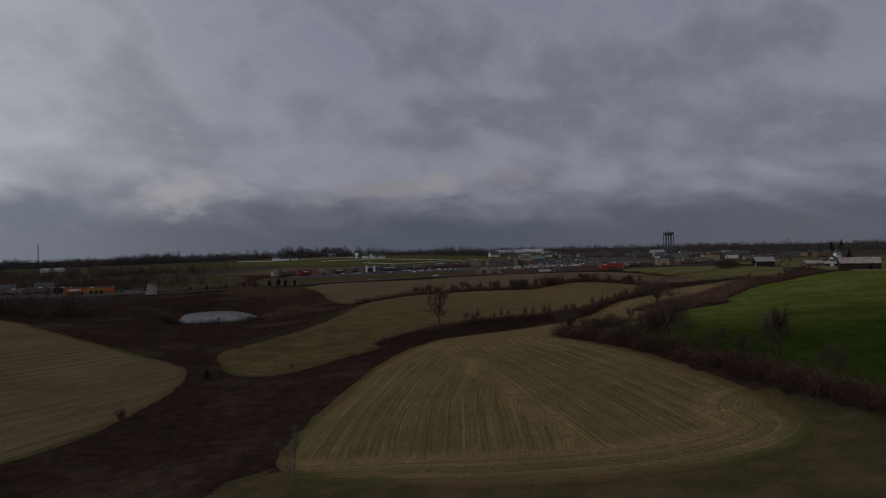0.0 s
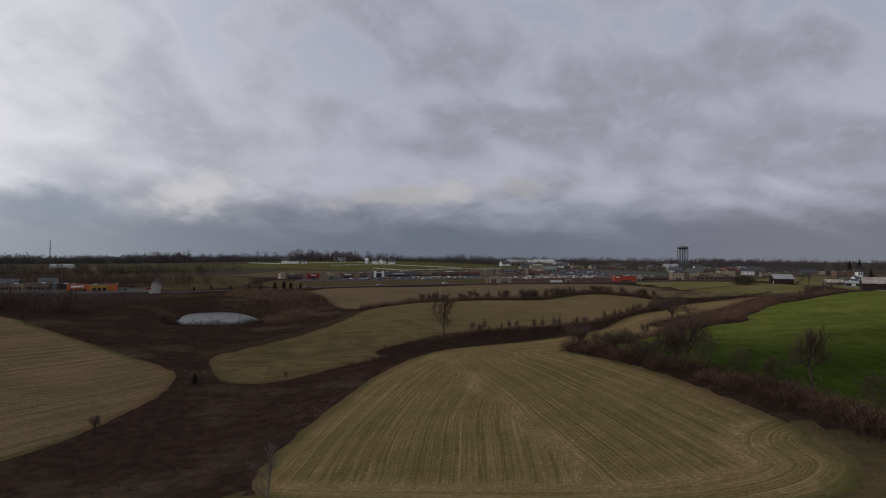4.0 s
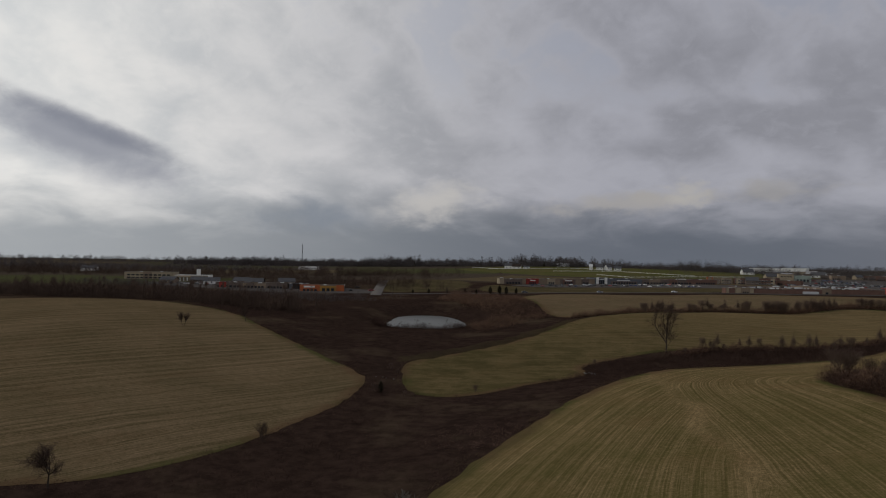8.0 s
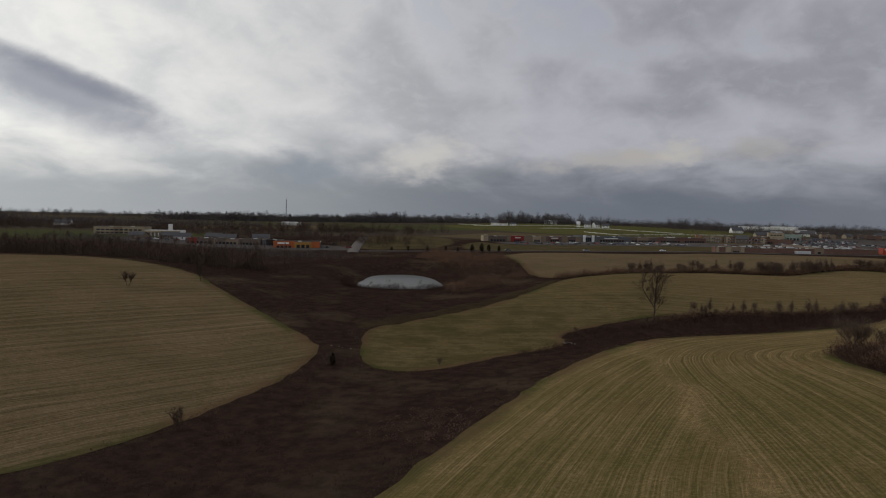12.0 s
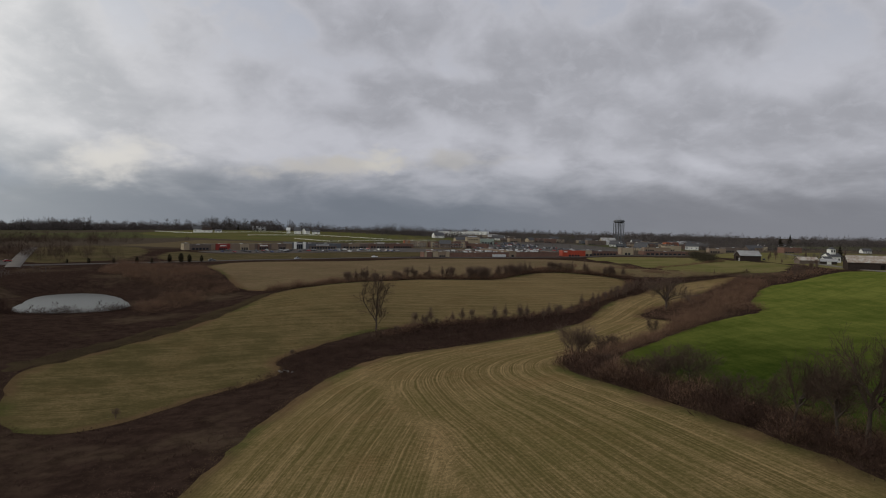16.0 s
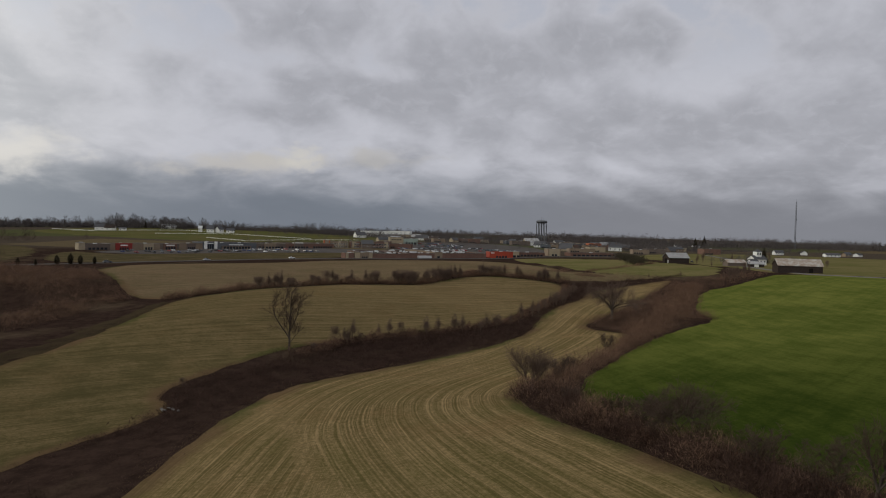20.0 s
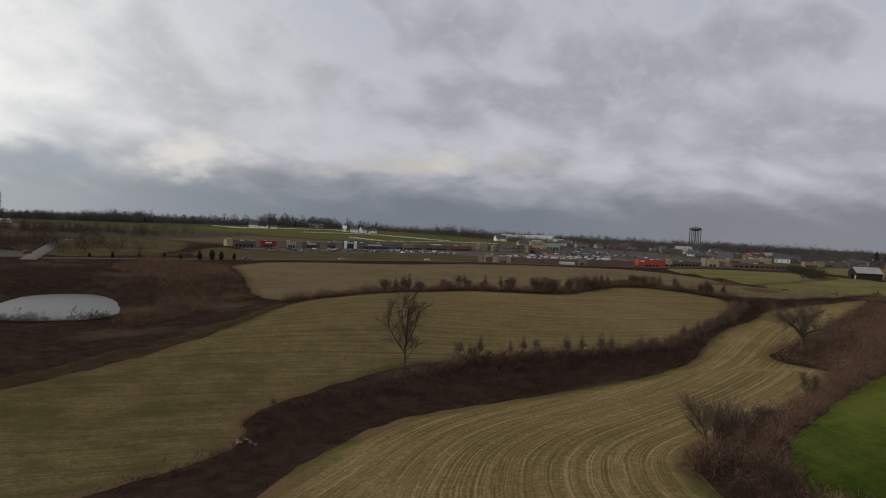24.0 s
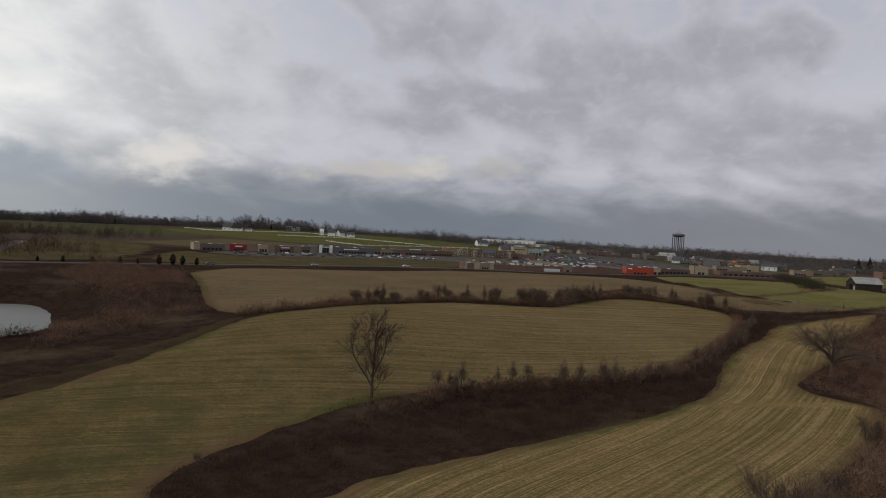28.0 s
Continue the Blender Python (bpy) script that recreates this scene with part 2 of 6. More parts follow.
def stubble_material(name, straw, green, spacing=4.9, wander=1.4, contrast=1.0, bold=1.0, weedage=1.0, speckle=0.5):
    """Cut maize: passes of the harvester, rows within them, chaff and green weeds between. Attribute row: metres across the rows."""
    m = bpy.data.materials.new(name)
    m.use_nodes = True
    g = Nodes(m.node_tree)
    bsdf = m.node_tree.nodes["Principled BSDF"]
    pos = g.n("ShaderNodeNewGeometry").outputs["Position"]
    at = m.node_tree.nodes.new("ShaderNodeAttribute")
    at.attribute_name = "row"
    row = g.math("ADD", at.outputs["Fac"], g.math("MULTIPLY", g.math("SUBTRACT", g.noise(pos, 0.035, 2.0), 0.5), wander * 2))
    row = g.math("ADD", row, g.math("MULTIPLY", g.math("SUBTRACT", g.noise(pos, 0.25, 3.0), 0.5), wander * 0.10))
    slow = g.math("MULTIPLY", g.noise(pos, 0.035, 2.0), 1.6)
    swath = g.math("SINE", g.math("MULTIPLY", row, 6.2832 / spacing))
    lane = g.noise(g.xyz(g.math("MULTIPLY", row, 3.0 / spacing), slow, 0.0), 1.0, 3.0, 0.6)
    line = g.noise(g.xyz(g.math("MULTIPLY", row, 9.0 / spacing), slow, 4.0), 1.0, 2.0, 0.5)
    patch = g.noise(pos, 0.028, 4.0, 0.6)
    chaff = g.noise(pos, 0.55, 5.0, 0.7)
    grain = g.noise(pos, 2.6, 4.0, 0.8)
    fade = g.math("ADD", 0.35, g.math("MULTIPLY", g.step(g.noise(pos, 0.05, 4.0, 0.6), 0.32, 0.66), 0.9))
    v = g.math("MULTIPLY", g.math("MULTIPLY", swath, fade), 0.12 * contrast * bold)
    v = g.math("ADD", v, g.math("MULTIPLY", g.math("MULTIPLY", g.math("SUBTRACT", lane, 0.5), fade), 1.6 * contrast))
    v = g.math("ADD", v, g.math("MULTIPLY", g.math("SUBTRACT", g.step(line, 0.38, 0.64), 0.5), 0.42 * contrast * bold))
    v = g.math("ADD", v, g.math("MULTIPLY", g.math("SUBTRACT", patch, 0.5), 0.9))
    v = g.math("ADD", v, g.math("MULTIPLY", g.math("SUBTRACT", chaff, 0.5), 1.3))
    v = g.math("ADD", v, g.math("MULTIPLY", g.math("SUBTRACT", grain, 0.5), 2.0))
    turn = m.node_tree.nodes.new("ShaderNodeAttribute")
    turn.attribute_name = "turn"
    v = g.math("ADD", v, 0.45)
    litter = g.math("ADD", 0.74, g.math("ADD", g.math("MULTIPLY", g.math("SUBTRACT", chaff, 0.5), 1.6), g.math("MULTIPLY", g.math("SUBTRACT", grain, 0.5), 1.6)))
    v = g.math("ADD", v, g.math("MULTIPLY", turn.outputs["Fac"], g.math("SUBTRACT", litter, v)), clamp=True)
    soil = (straw[0] * 0.44, straw[1] * 0.47, straw[2] * 0.40)
    colour = g.mix(v, soil, straw)
    weeds = g.math("MULTIPLY", g.step(g.noise(pos, 0.05, 5.0, 0.65), 0.40, 0.66), g.math("MULTIPLY", g.math("ADD", 0.42, g.math("MULTIPLY", g.math("SUBTRACT", lane, 0.5), -1.6)), weedage), clamp=True)
    colour = g.mix(weeds, colour, green)
    if speckle:
        # clods, flattened straw and bare soil, broken along the rows
        clod = g.step(g.noise(pos, 1.7, 5.0, 0.8), 0.40, 0.62)
        straws = g.step(g.noise(g.xyz(g.math("MULTIPLY", row, 1.5), g.math("MULTIPLY", slow, 1.5), 9.0), 1.6, 4.0, 0.8), 0.42, 0.64)
        bare = g.math("MULTIPLY", g.step(g.noise(pos, 0.07, 5.0, 0.65), 0.50, 0.68), g.math("ADD", 0.25, g.math("MULTIPLY", clod, 0.5)))
        colour = g.mix(g.math("MULTIPLY", bare, speckle), colour, (straw[0] * 0.60, straw[1] * 0.52, straw[2] * 0.46))
        colour = g.mix(g.math("MULTIPLY", g.math("MULTIPLY", clod, straws), 0.55 * speckle), colour, (straw[0] * 1.28, straw[1] * 1.30, straw[2] * 1.38))
        colour = g.mix(g.math("MULTIPLY", g.math("SUBTRACT", 1.0, g.math("MAXIMUM", clod, straws)), 0.8 * speckle), colour, (soil[0] * 0.62, soil[1] * 0.66, soil[2] * 0.6))
    # cloud shade painted together with weeds: straw mixed toward the darker green
    weed_shade = m.node_tree.nodes.new("ShaderNodeAttribute")
    weed_shade.attribute_name = "weed_shade"
    colour = g.mix(g.math("MULTIPLY", g.math("MULTIPLY", weed_shade.outputs["Fac"], g.math("SUBTRACT", 1.0, turn.outputs["Fac"])), g.math("ADD", 0.28, g.math("MULTIPLY", g.step(g.noise(pos, 0.11, 5.0, 0.65), 0.3, 0.7), 0.75))), colour, green)
    rim = m.node_tree.nodes.new("ShaderNodeAttribute")
    rim.attribute_name = "rim"
    edge = g.math("ADD", rim.outputs["Fac"], g.math("MULTIPLY", g.math("SUBTRACT", g.noise(pos, 0.12, 5.0, 0.65), 0.5), 7.0))
    verge = g.mix(g.step(g.noise(pos, 0.03, 3.0), 0.42, 0.6), (0.100, 0.064, 0.036), (0.050, 0.056, 0.018))
    colour = g.mix(g.math("MULTIPLY", g.step(edge, 4.0, 0.8), g.math("ADD", 0.45, g.math("MULTIPLY", chaff, 0.6))), colour, verge)
    g.put(bsdf.inputs["Base Color"], colour)
    bsdf.inputs["Roughness"].default_value = 0.95
    bsdf.inputs["Specular IOR Level"].default_value = 0.0
    node = g.n("ShaderNodeBump", Strength=0.5, Distance=0.25, Height=g.math("ADD", g.math("MULTIPLY", line, 0.5), grain))
    g.put(bsdf.inputs["Normal"], node.outputs[0])
    return m


def land_material():
    """The open ground: dead weeds and leaf litter near, a patchwork of pasture, plough and scrub farther out."""
    m = bpy.data.materials.new("land")
    m.use_nodes = True
    g = Nodes(m.node_tree)
    bsdf = m.node_tree.nodes["Principled BSDF"]
    pos = g.n("ShaderNodeNewGeometry").outputs["Position"]
    a, b, c = g.noise(pos, 0.03, 4.0, 0.6), g.noise(pos, 0.35, 5.0, 0.65), g.noise(pos, 2.2, 4.0, 0.7)
    f = g.math("ADD", g.math("MULTIPLY", g.step(b, 0.3, 0.7), 0.5), g.math("MULTIPLY", c, 0.5))
    weeds = g.mix(f, (0.011, 0.0068, 0.0056), (0.048, 0.031, 0.024))
    weeds = g.mix(g.math("MULTIPLY", g.step(a, 0.50, 0.72), 0.8), weeds, g.mix(f, (0.035, 0.025, 0.016), (0.105, 0.078, 0.052)))
    cell = m.node_tree.nodes.new("ShaderNodeTexVoronoi")
    g.put(cell.inputs["Vector"], pos)
    cell.inputs["Scale"].default_value = 0.0042
    pick = g.n("ShaderNodeSeparateColor", Color=cell.outputs["Color"]).outputs[0]
    pasture = g.mix(f, (0.046, 0.050, 0.022), (0.074, 0.074, 0.036))
    tan = g.mix(f, (0.070, 0.054, 0.032), (0.115, 0.090, 0.054))
    # far weeds lighter than the near ones: distance haze mixed into their colour
    hazed_weeds = g.mix(f, (0.036, 0.029, 0.022), (0.086, 0.068, 0.052))
    far = g.mix(g.step(pick, 0.60, 0.62), hazed_weeds, pasture)
    far = g.mix(g.step(pick, 0.80, 0.82), far, tan)
    radius = g.n("ShaderNodeVectorMath")
    radius.operation = "LENGTH"
    g.put(radius.inputs[0], pos)
    colour = g.mix(g.step(radius.outputs["Value"], 420.0, 520.0), weeds, far)
    g.put(bsdf.inputs["Base Color"], colour)
    bsdf.inputs["Roughness"].default_value = 0.95
    bsdf.inputs["Specular IOR Level"].default_value = 0.0
    node = g.n("ShaderNodeBump", Strength=0.6, Distance=0.3, Height=g.math("ADD", b, g.math("MULTIPLY", c, 0.4)))
    g.put(bsdf.inputs["Normal"], node.outputs[0])
    return m


LAND = land_material()
STUBBLE = stubble_material("maize_stubble", (0.246, 0.172, 0.088), (0.076, 0.070, 0.022), 3.05, 0.8, 1.3, 1.8, 0.8, 0.8)
STUBBLE_HILL = stubble_material("hill_stubble", (0.190, 0.136, 0.082), (0.078, 0.062, 0.032), 5.6, 2.6, 0.42, 3.4)
# dark green here also carries the cloud shade painted on this field
STUBBLE_MID = stubble_material("shaded_weed_stubble", (0.222, 0.158, 0.084), (0.050, 0.044, 0.018), 5.0, 3.0, 0.85, 1.4, 0.45, 0.75)
STUBBLE_FAR = stubble_material("pale_stubble", (0.200, 0.142, 0.090), (0.086, 0.074, 0.036), 6.0, 3.5, 0.5)


def wheat_material():
    """Young wheat: mottled green with faint drill lines, yellower and paler toward the north."""
    m = bpy.data.materials.new("winter_wheat")
    m.use_nodes = True
    g = Nodes(m.node_tree)
    bsdf = m.node_tree.nodes["Principled BSDF"]
    pos = g.n("ShaderNodeNewGeometry").outputs["Position"]
    at = m.node_tree.nodes.new("ShaderNodeAttribute")
    at.attribute_name = "row"
    big, mid, fine = g.noise(pos, 0.012, 4.0, 0.6), g.noise(pos, 0.05, 4.0, 0.6), g.noise(pos, 1.6, 4.0, 0.7)
    drill = g.noise(g.xyz(g.math("MULTIPLY", at.outputs["Fac"], 0.42), g.math("MULTIPLY", mid, 1.2), 0.0), 1.0, 4.0, 0.6)
    streak = g.noise(g.n("ShaderNodeMapping", Vector=pos, Rotation=(0, 0, 0.75), Scale=(0.32, 0.075, 0.1)).outputs[0], 1.0, 4.0, 0.65)
    v = g.math("ADD", g.math("MULTIPLY", mid, 0.22), g.math("ADD", g.math("MULTIPLY", drill, 0.16), g.math("ADD", g.math("MULTIPLY", fine, 0.22), g.math("MULTIPLY", streak, 0.26))))
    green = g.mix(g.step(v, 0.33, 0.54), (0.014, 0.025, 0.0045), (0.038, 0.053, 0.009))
    # yellower and paler with y, the change broken up by large noise
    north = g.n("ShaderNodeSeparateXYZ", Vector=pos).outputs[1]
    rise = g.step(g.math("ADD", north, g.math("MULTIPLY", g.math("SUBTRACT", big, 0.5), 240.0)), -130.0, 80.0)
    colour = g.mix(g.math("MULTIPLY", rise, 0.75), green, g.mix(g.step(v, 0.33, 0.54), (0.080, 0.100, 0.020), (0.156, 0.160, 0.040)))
    g.put(bsdf.inputs["Base Color"], colour)
    bsdf.inputs["Roughness"].default_value = 0.95
    bsdf.inputs["Specular IOR Level"].default_value = 0.0
    node = g.n("ShaderNodeBump", Strength=0.5, Distance=0.2, Height=fine)
    g.put(bsdf.inputs["Normal"], node.outputs[0])
    return m


WHEAT = wheat_material()
PASTURE = material("pasture_grass", (0.082, 0.086, 0.028), (0.160, 0.128, 0.062), 0.95, 26.0, 9.0, 0.3)
RIDGE_GRASS = material("ridge_pasture", (0.062, 0.070, 0.022), (0.105, 0.088, 0.040), 0.95, 60.0, 8.0, 0.3)
VERGE = material("rough_grass", (0.046, 0.043, 0.020), (0.100, 0.074, 0.043), 0.95, 18.0, 7.0, 0.3, amount=0.5)
ASPHALT = material("asphalt", (0.098, 0.089, 0.084), (0.066, 0.060, 0.057), 0.9, 9.0, 40.0, 0.2)
CONCRETE = material("pale_road", (0.150, 0.138, 0.130), (0.115, 0.107, 0.10), 0.9, 6.0, 30.0, 0.2)
BARK = material("bark", (0.085, 0.068, 0.055), (0.045, 0.036, 0.03), 0.9, 0.5, 8.0, 0.5)
PALE_BARK = material("pale_dead_bark", (0.17, 0.152, 0.132), (0.085, 0.073, 0.064), 0.9, 0.6, 8.0, 0.4)
TWIG = material("twigs", (0.095, 0.066, 0.051), (0.050, 0.036, 0.029), 0.9, 1.5, 6.0, 0.0)
BRUSH = material("dead_brush", (0.076, 0.047, 0.037), (0.024, 0.015, 0.012), 0.95, 2.6, 6.0, 0.0)
HEDGE_TWIG = material("pale_twigs", (0.140, 0.098, 0.076), (0.080, 0.057, 0.045), 0.95, 2.0, 6.0, 0.0)
BANK_GRASS = material("bank_grass", (0.050, 0.038, 0.022), (0.026, 0.019, 0.013), 0.95, 5.0, 14.0, 0.4)
END_GRASS = material("headland_grass", (0.092, 0.068, 0.034), (0.034, 0.032, 0.015), 0.95, 6.0, 12.0, 0.4)
OAK_BARK = material("oak_bark", (0.125, 0.10, 0.082), (0.07, 0.057, 0.048), 0.9, 0.5, 8.0, 0.5)
SCRUB = material("reddish_scrub", (0.215, 0.132, 0.089), (0.064, 0.039, 0.027), 0.95, 3.0, 5.0, 0.0)
STRAWY = material("dry_grass_blades", (0.105, 0.072, 0.042), (0.06, 0.04, 0.026), 0.95, 6.0, 9.0, 0.0)
# bark tone lifted toward grey, so part of the distance haze is painted in
WOODS = material("hazed_woods", (0.112, 0.098, 0.094), (0.068, 0.060, 0.059), 0.95, 60.0, 12.0, 0.0)
NEEDLES = material("cedar_needles", (0.060, 0.052, 0.034), (0.033, 0.030, 0.021), 0.9, 2.0, 8.0, 0.0)


def water_material():
    m = bpy.data.materials.new("pond_water")
    m.use_nodes = True
    g = Nodes(m.node_tree)
    bsdf = m.node_tree.nodes["Principled BSDF"]
    bsdf.inputs["Base Color"].default_value = (0.05, 0.055, 0.05, 1)
    bsdf.inputs["Roughness"].default_value = 0.30
    bsdf.inputs["IOR"].default_value = 1.17
    bsdf.inputs["Specular IOR Level"].default_value = 0.35
    pos = g.n("ShaderNodeNewGeometry").outputs["Position"]
    node = g.n("ShaderNodeBump", Strength=0.25, Distance=0.05, Height=g.noise(pos, 1.4, 4.0))
    g.put(bsdf.inputs["Normal"], node.outputs[0])
    return m


WATER = water_material()


# ---- building helpers ----
def link(name, me, mat, parent=None, label=""):
    if mat is not None and not me.materials:
        me.materials.append(mat)
    ob = new(name, me)
    if parent is not None:
        ob.parent = parent
    if label:
        ob["label"] = label
    return ob


def part(name, bm, mat, parent=None, label=""):
    me = bpy.data.meshes.new(name)
    bm.to_mesh(me)
    bm.free()
    return link(name, me, mat, parent, label)


def raw(name, verts, faces, mat, parent=None, label="", smooth=False):
    me = bpy.data.meshes.new(name)
    me.from_pydata(np.asarray(verts).tolist() if not isinstance(verts, list) else verts, [], faces.tolist() if isinstance(faces, np.ndarray) else faces)
    if smooth:
        me.shade_smooth()
    me.update()
    return link(name, me, mat, parent, label)


def box(bm, x0, x1, y0, y1, z0, z1, bevel=0.0):
    """A box between the given bounds, in the thing's own axes."""
    m = Matrix.Translation(((x0 + x1) / 2, (y0 + y1) / 2, (z0 + z1) / 2)) @ Matrix.Diagonal((x1 - x0, y1 - y0, z1 - z0, 1))
    made = bmesh.ops.create_cube(bm, size=1.0, matrix=m)
    if bevel:
        edges = list({e for v in made["verts"] for e in v.link_edges})
        bmesh.ops.bevel(bm, geom=edges, offset=bevel, segments=1, affect="EDGES")
    return bm


def boxed(name, bounds, mat, parent=None, label="", bevel=0.0):
    bm = bmesh.new()
    box(bm, *bounds, bevel=bevel)
    return part(name, bm, mat, parent, label)


def thing(name, x, y, turn=0.0, label="", category="", group="", sink=0.0, z=None):
    """An Empty on the ground that carries a thing's parts. turn: degrees."""
    ob = new(name)
    ob.matrix_basis = pose(x, y, (ground_z(x, y) if z is None else z) - sink, 0, 0, turn)
    return tagged(ob, label, category, group)


# ---- the lie of the land ----

BROAD = [0.9, -5.5, 2.1, -0.7, -3.1, 2.8, 2.2, 2.2, -2.8, 5.7, 2.1, -2.3, -3.0, -0.6, -2.6, -3.2, -0.4, -9.1, 3.0, 4.1, -1.9, -5.7, -6.0, -2.2, -1.2, 1.7, -3.8, 1.5, 2.4, 4.8, 3.1, -2.3, -2.1, 2.0, -0.6, -0.1, -0.8, 0.9, 1.7, 1.9, -0.0, 2.0, 4.0, 4.7, 2.9, 1.4, 3.2, -0.3, 1.7]
SMALL = [1.6, -1.3, 1.2, -0.1, -2.2, 0.7, 0.6, -1.9, -0.9, -0.6, 2.6, 4.3, -1.8, -1.3, -0.9, 1.5, -0.4, -3.0, -0.4, 1.3, 1.8, 2.3, 1.1, -0.4, 0.0, 0.4, -1.6, 2.8, -1.9, 0.2, 0.5, -0.5, -1.1, -2.1, -1.8]


def ground_height(x, y):
    """Height of the open land: broad swells, smaller folds, then the plain beyond."""
    x, y = np.asarray(x, float), np.asarray(y, float)
    z = np.full(np.broadcast(x, y).shape, 5.0)
    near = 0.0
    for n, a in enumerate(BROAD):
        near = near + a * np.exp(-((x + 300 - 100 * (n // 7)) ** 2 + (y + 300 - 100 * (n % 7)) ** 2) / 12800.0)
    for n, a in enumerate(SMALL):
        near = near + a * np.exp(-((x + 80 - 55 * (n // 7)) ** 2 + (y + 160 - 55 * (n % 7)) ** 2) / 2312.0)
    far = 12.0 * np.exp(-((x + 330) / 420.0) ** 2 - ((y - 1000) / 330.0) ** 2)
    far = far + 5.0 * np.exp(-((x - 480) / 300.0) ** 2 - ((y - 330) / 350.0) ** 2)
    far = far + 2.0 * np.sin(x / 310.0 + 1.0) * np.sin(y / 270.0) * np.clip((np.hypot(x, y) - 500) / 500, 0, 1)
    bluff = 2.6 * np.exp(-((x + 100) / 17.0) ** 2 - ((y - 92) / 26.0) ** 2)
    return z + near + far + bluff


def outside(px, py, poly):
    """Signed distance to a closed outline: negative within."""
    best, inside = np.full(px.shape, 1e9), np.zeros(px.shape, bool)
    for (ax, ay), (bx, by) in zip(poly, poly[1:] + poly[:1]):
        ex, ey = bx - ax, by - ay
        u = np.clip(((px - ax) * ex + (py - ay) * ey) / (ex * ex + ey * ey + 1e-9), 0, 1)
        best = np.minimum(best, np.hypot(px - ax - u * ex, py - ay - u * ey))
        cross = (ay > py) != (by > py)
        inside ^= cross & (px < (bx - ax) * (py - ay) / ((by - ay) if by != ay else 1e-9) + ax)
    return np.where(inside, -best, best)


def rounded(poly, times=2):
    """Chaikin's corner cutting: field corners are ploughed round."""
    for _ in range(times):
        out = []
        for (ax, ay), (bx, by) in zip(poly, poly[1:] + poly[:1]):
            out += [(0.75 * ax + 0.25 * bx, 0.75 * ay + 0.25 * by), (0.25 * ax + 0.75 * bx, 0.25 * ay + 0.75 * by)]
        poly = out
    return poly


NEAR_FIELD = rounded([(12, -192), (5, -181), (3, -166), (1, -145), (2, -128), (2, -105), (3, -80), (6, -57), (10, -46), (19, -35), (32, -21), (45, -7), (55, 3), (64, 15), (70, 34), (77, 56), (87, 78), (97, 97), (106, 124), (127, 146), (160, 175), (156, 161), (123, 104), (110, 70), (91, 39), (82, 22), (86, 13), (93, 6), (78, -22), (68, -36), (58, -52), (50, -68), (53, -88), (60, -106), (66, -122), (74, -144), (80, -165), (86, -184), (88, -196), (81, -205), (66, -209), (46, -207), (30, -200)], 2)
MID_FIELD = rounded([(-66, -68), (-61, -50), (-55, -20), (-51, 17), (-51, 57), (-36, 68), (-22, 98), (-4, 120), (12, 117), (33, 117), (47, 143), (63, 156), (80, 152), (99, 144), (95, 117), (74, 64), (60, 36), (27, 19), (12, 6), (0, -9), (-4, -19), (-8, -28), (-11, -37), (-13.5, -46), (-13.5, -53), (-9, -58), (-8, -65), (-10.5, -73), (-15, -81), (-18.5, -87), (-21, -95), (-25, -103), (-32, -106), (-40, -105), (-48, -97), (-57, -83)], 2)
FAR_FIELD = rounded([(-134, 172), (-82, 89), (-70, 73), (-56, 63), (-41, 76), (-26, 108), (-8, 133), (14, 130), (30, 128), (40, 152), (54, 176), (66, 222), (80, 224), (96, 202), (112, 214), (112, 246), (100, 285), (86, 316), (62, 334), (-28, 324), (-83, 236)], 1)
LEFT_FIELD = rounded([(-330, -190), (-320, -90), (-270, -40), (-238, -26), (-209, -27), (-176, -32), (-134, -56), (-94, -76), (-65, -91), (-57, -101), (-48, -123), (-45, -140), (-43, -160), (-44, -176), (-47, -186), (-58, -198), (-90, -226), (-150, -262), (-330, -280)], 1)
GREEN_FIELD = rounded([(108, 12), (125, 29), (127, 52), (140, 86), (156, 124), (176, 135), (202, 164), (224, 188), (248, 172), (310, 130), (420, 60), (420, -260), (180, -330), (110, -205), (102, -182), (92, -166), (84, -148), (78, -130), (72, -113), (65, -101), (61, -90), (60, -80), (63, -60), (72, -42), (86, -17), (97, -1)], 1)
POND = rounded([(-127, 12), (-114, 14), (-103, 20), (-98, 30), (-100, 40), (-108, 51), (-117, 63), (-127, 73), (-138, 79), (-147, 77), (-153, 66), (-150, 53), (-143, 40), (-136, 24)], 2)
WEST_VERGE = rounded([(-51, 60), (-50, 17), (-54, -20), (-60, -50), (-65, -70), (-74, -66), (-69, -46), (-63, -18), (-59, 20), (-58, 54)], 1)


def ragged(poly, seed, amount=0.55):
    """Breaks an outline up by small wanderings, as field edges have."""
    out = []
    for k, ((ax, ay), (bx, by)) in enumerate(zip(poly, poly[1:] + poly[:1])):
        m = max(1, int(math.hypot(bx - ax, by - ay) / 2.5))
        for j in range(m):
            x, y = ax + (bx - ax) * j / m, ay + (by - ay) * j / m
            out.append((x + amount * noise.noise((x * 0.23, y * 0.23, seed)) * 2, y + amount * noise.noise((x * 0.23, y * 0.23, seed + 9)) * 2))
    return out


NEAR_FIELD, MID_FIELD, FAR_FIELD, LEFT_FIELD, GREEN_FIELD = (ragged(f, k) for k, f in enumerate((NEAR_FIELD, MID_FIELD, FAR_FIELD, LEFT_FIELD, GREEN_FIELD)))
FIELDS = [NEAR_FIELD, MID_FIELD, FAR_FIELD, LEFT_FIELD, GREEN_FIELD]
POND_Z = -1.9

POND = ragged(POND, 31, 0.4)
WEST_VERGE = ragged(WEST_VERGE, 41, 2.0)


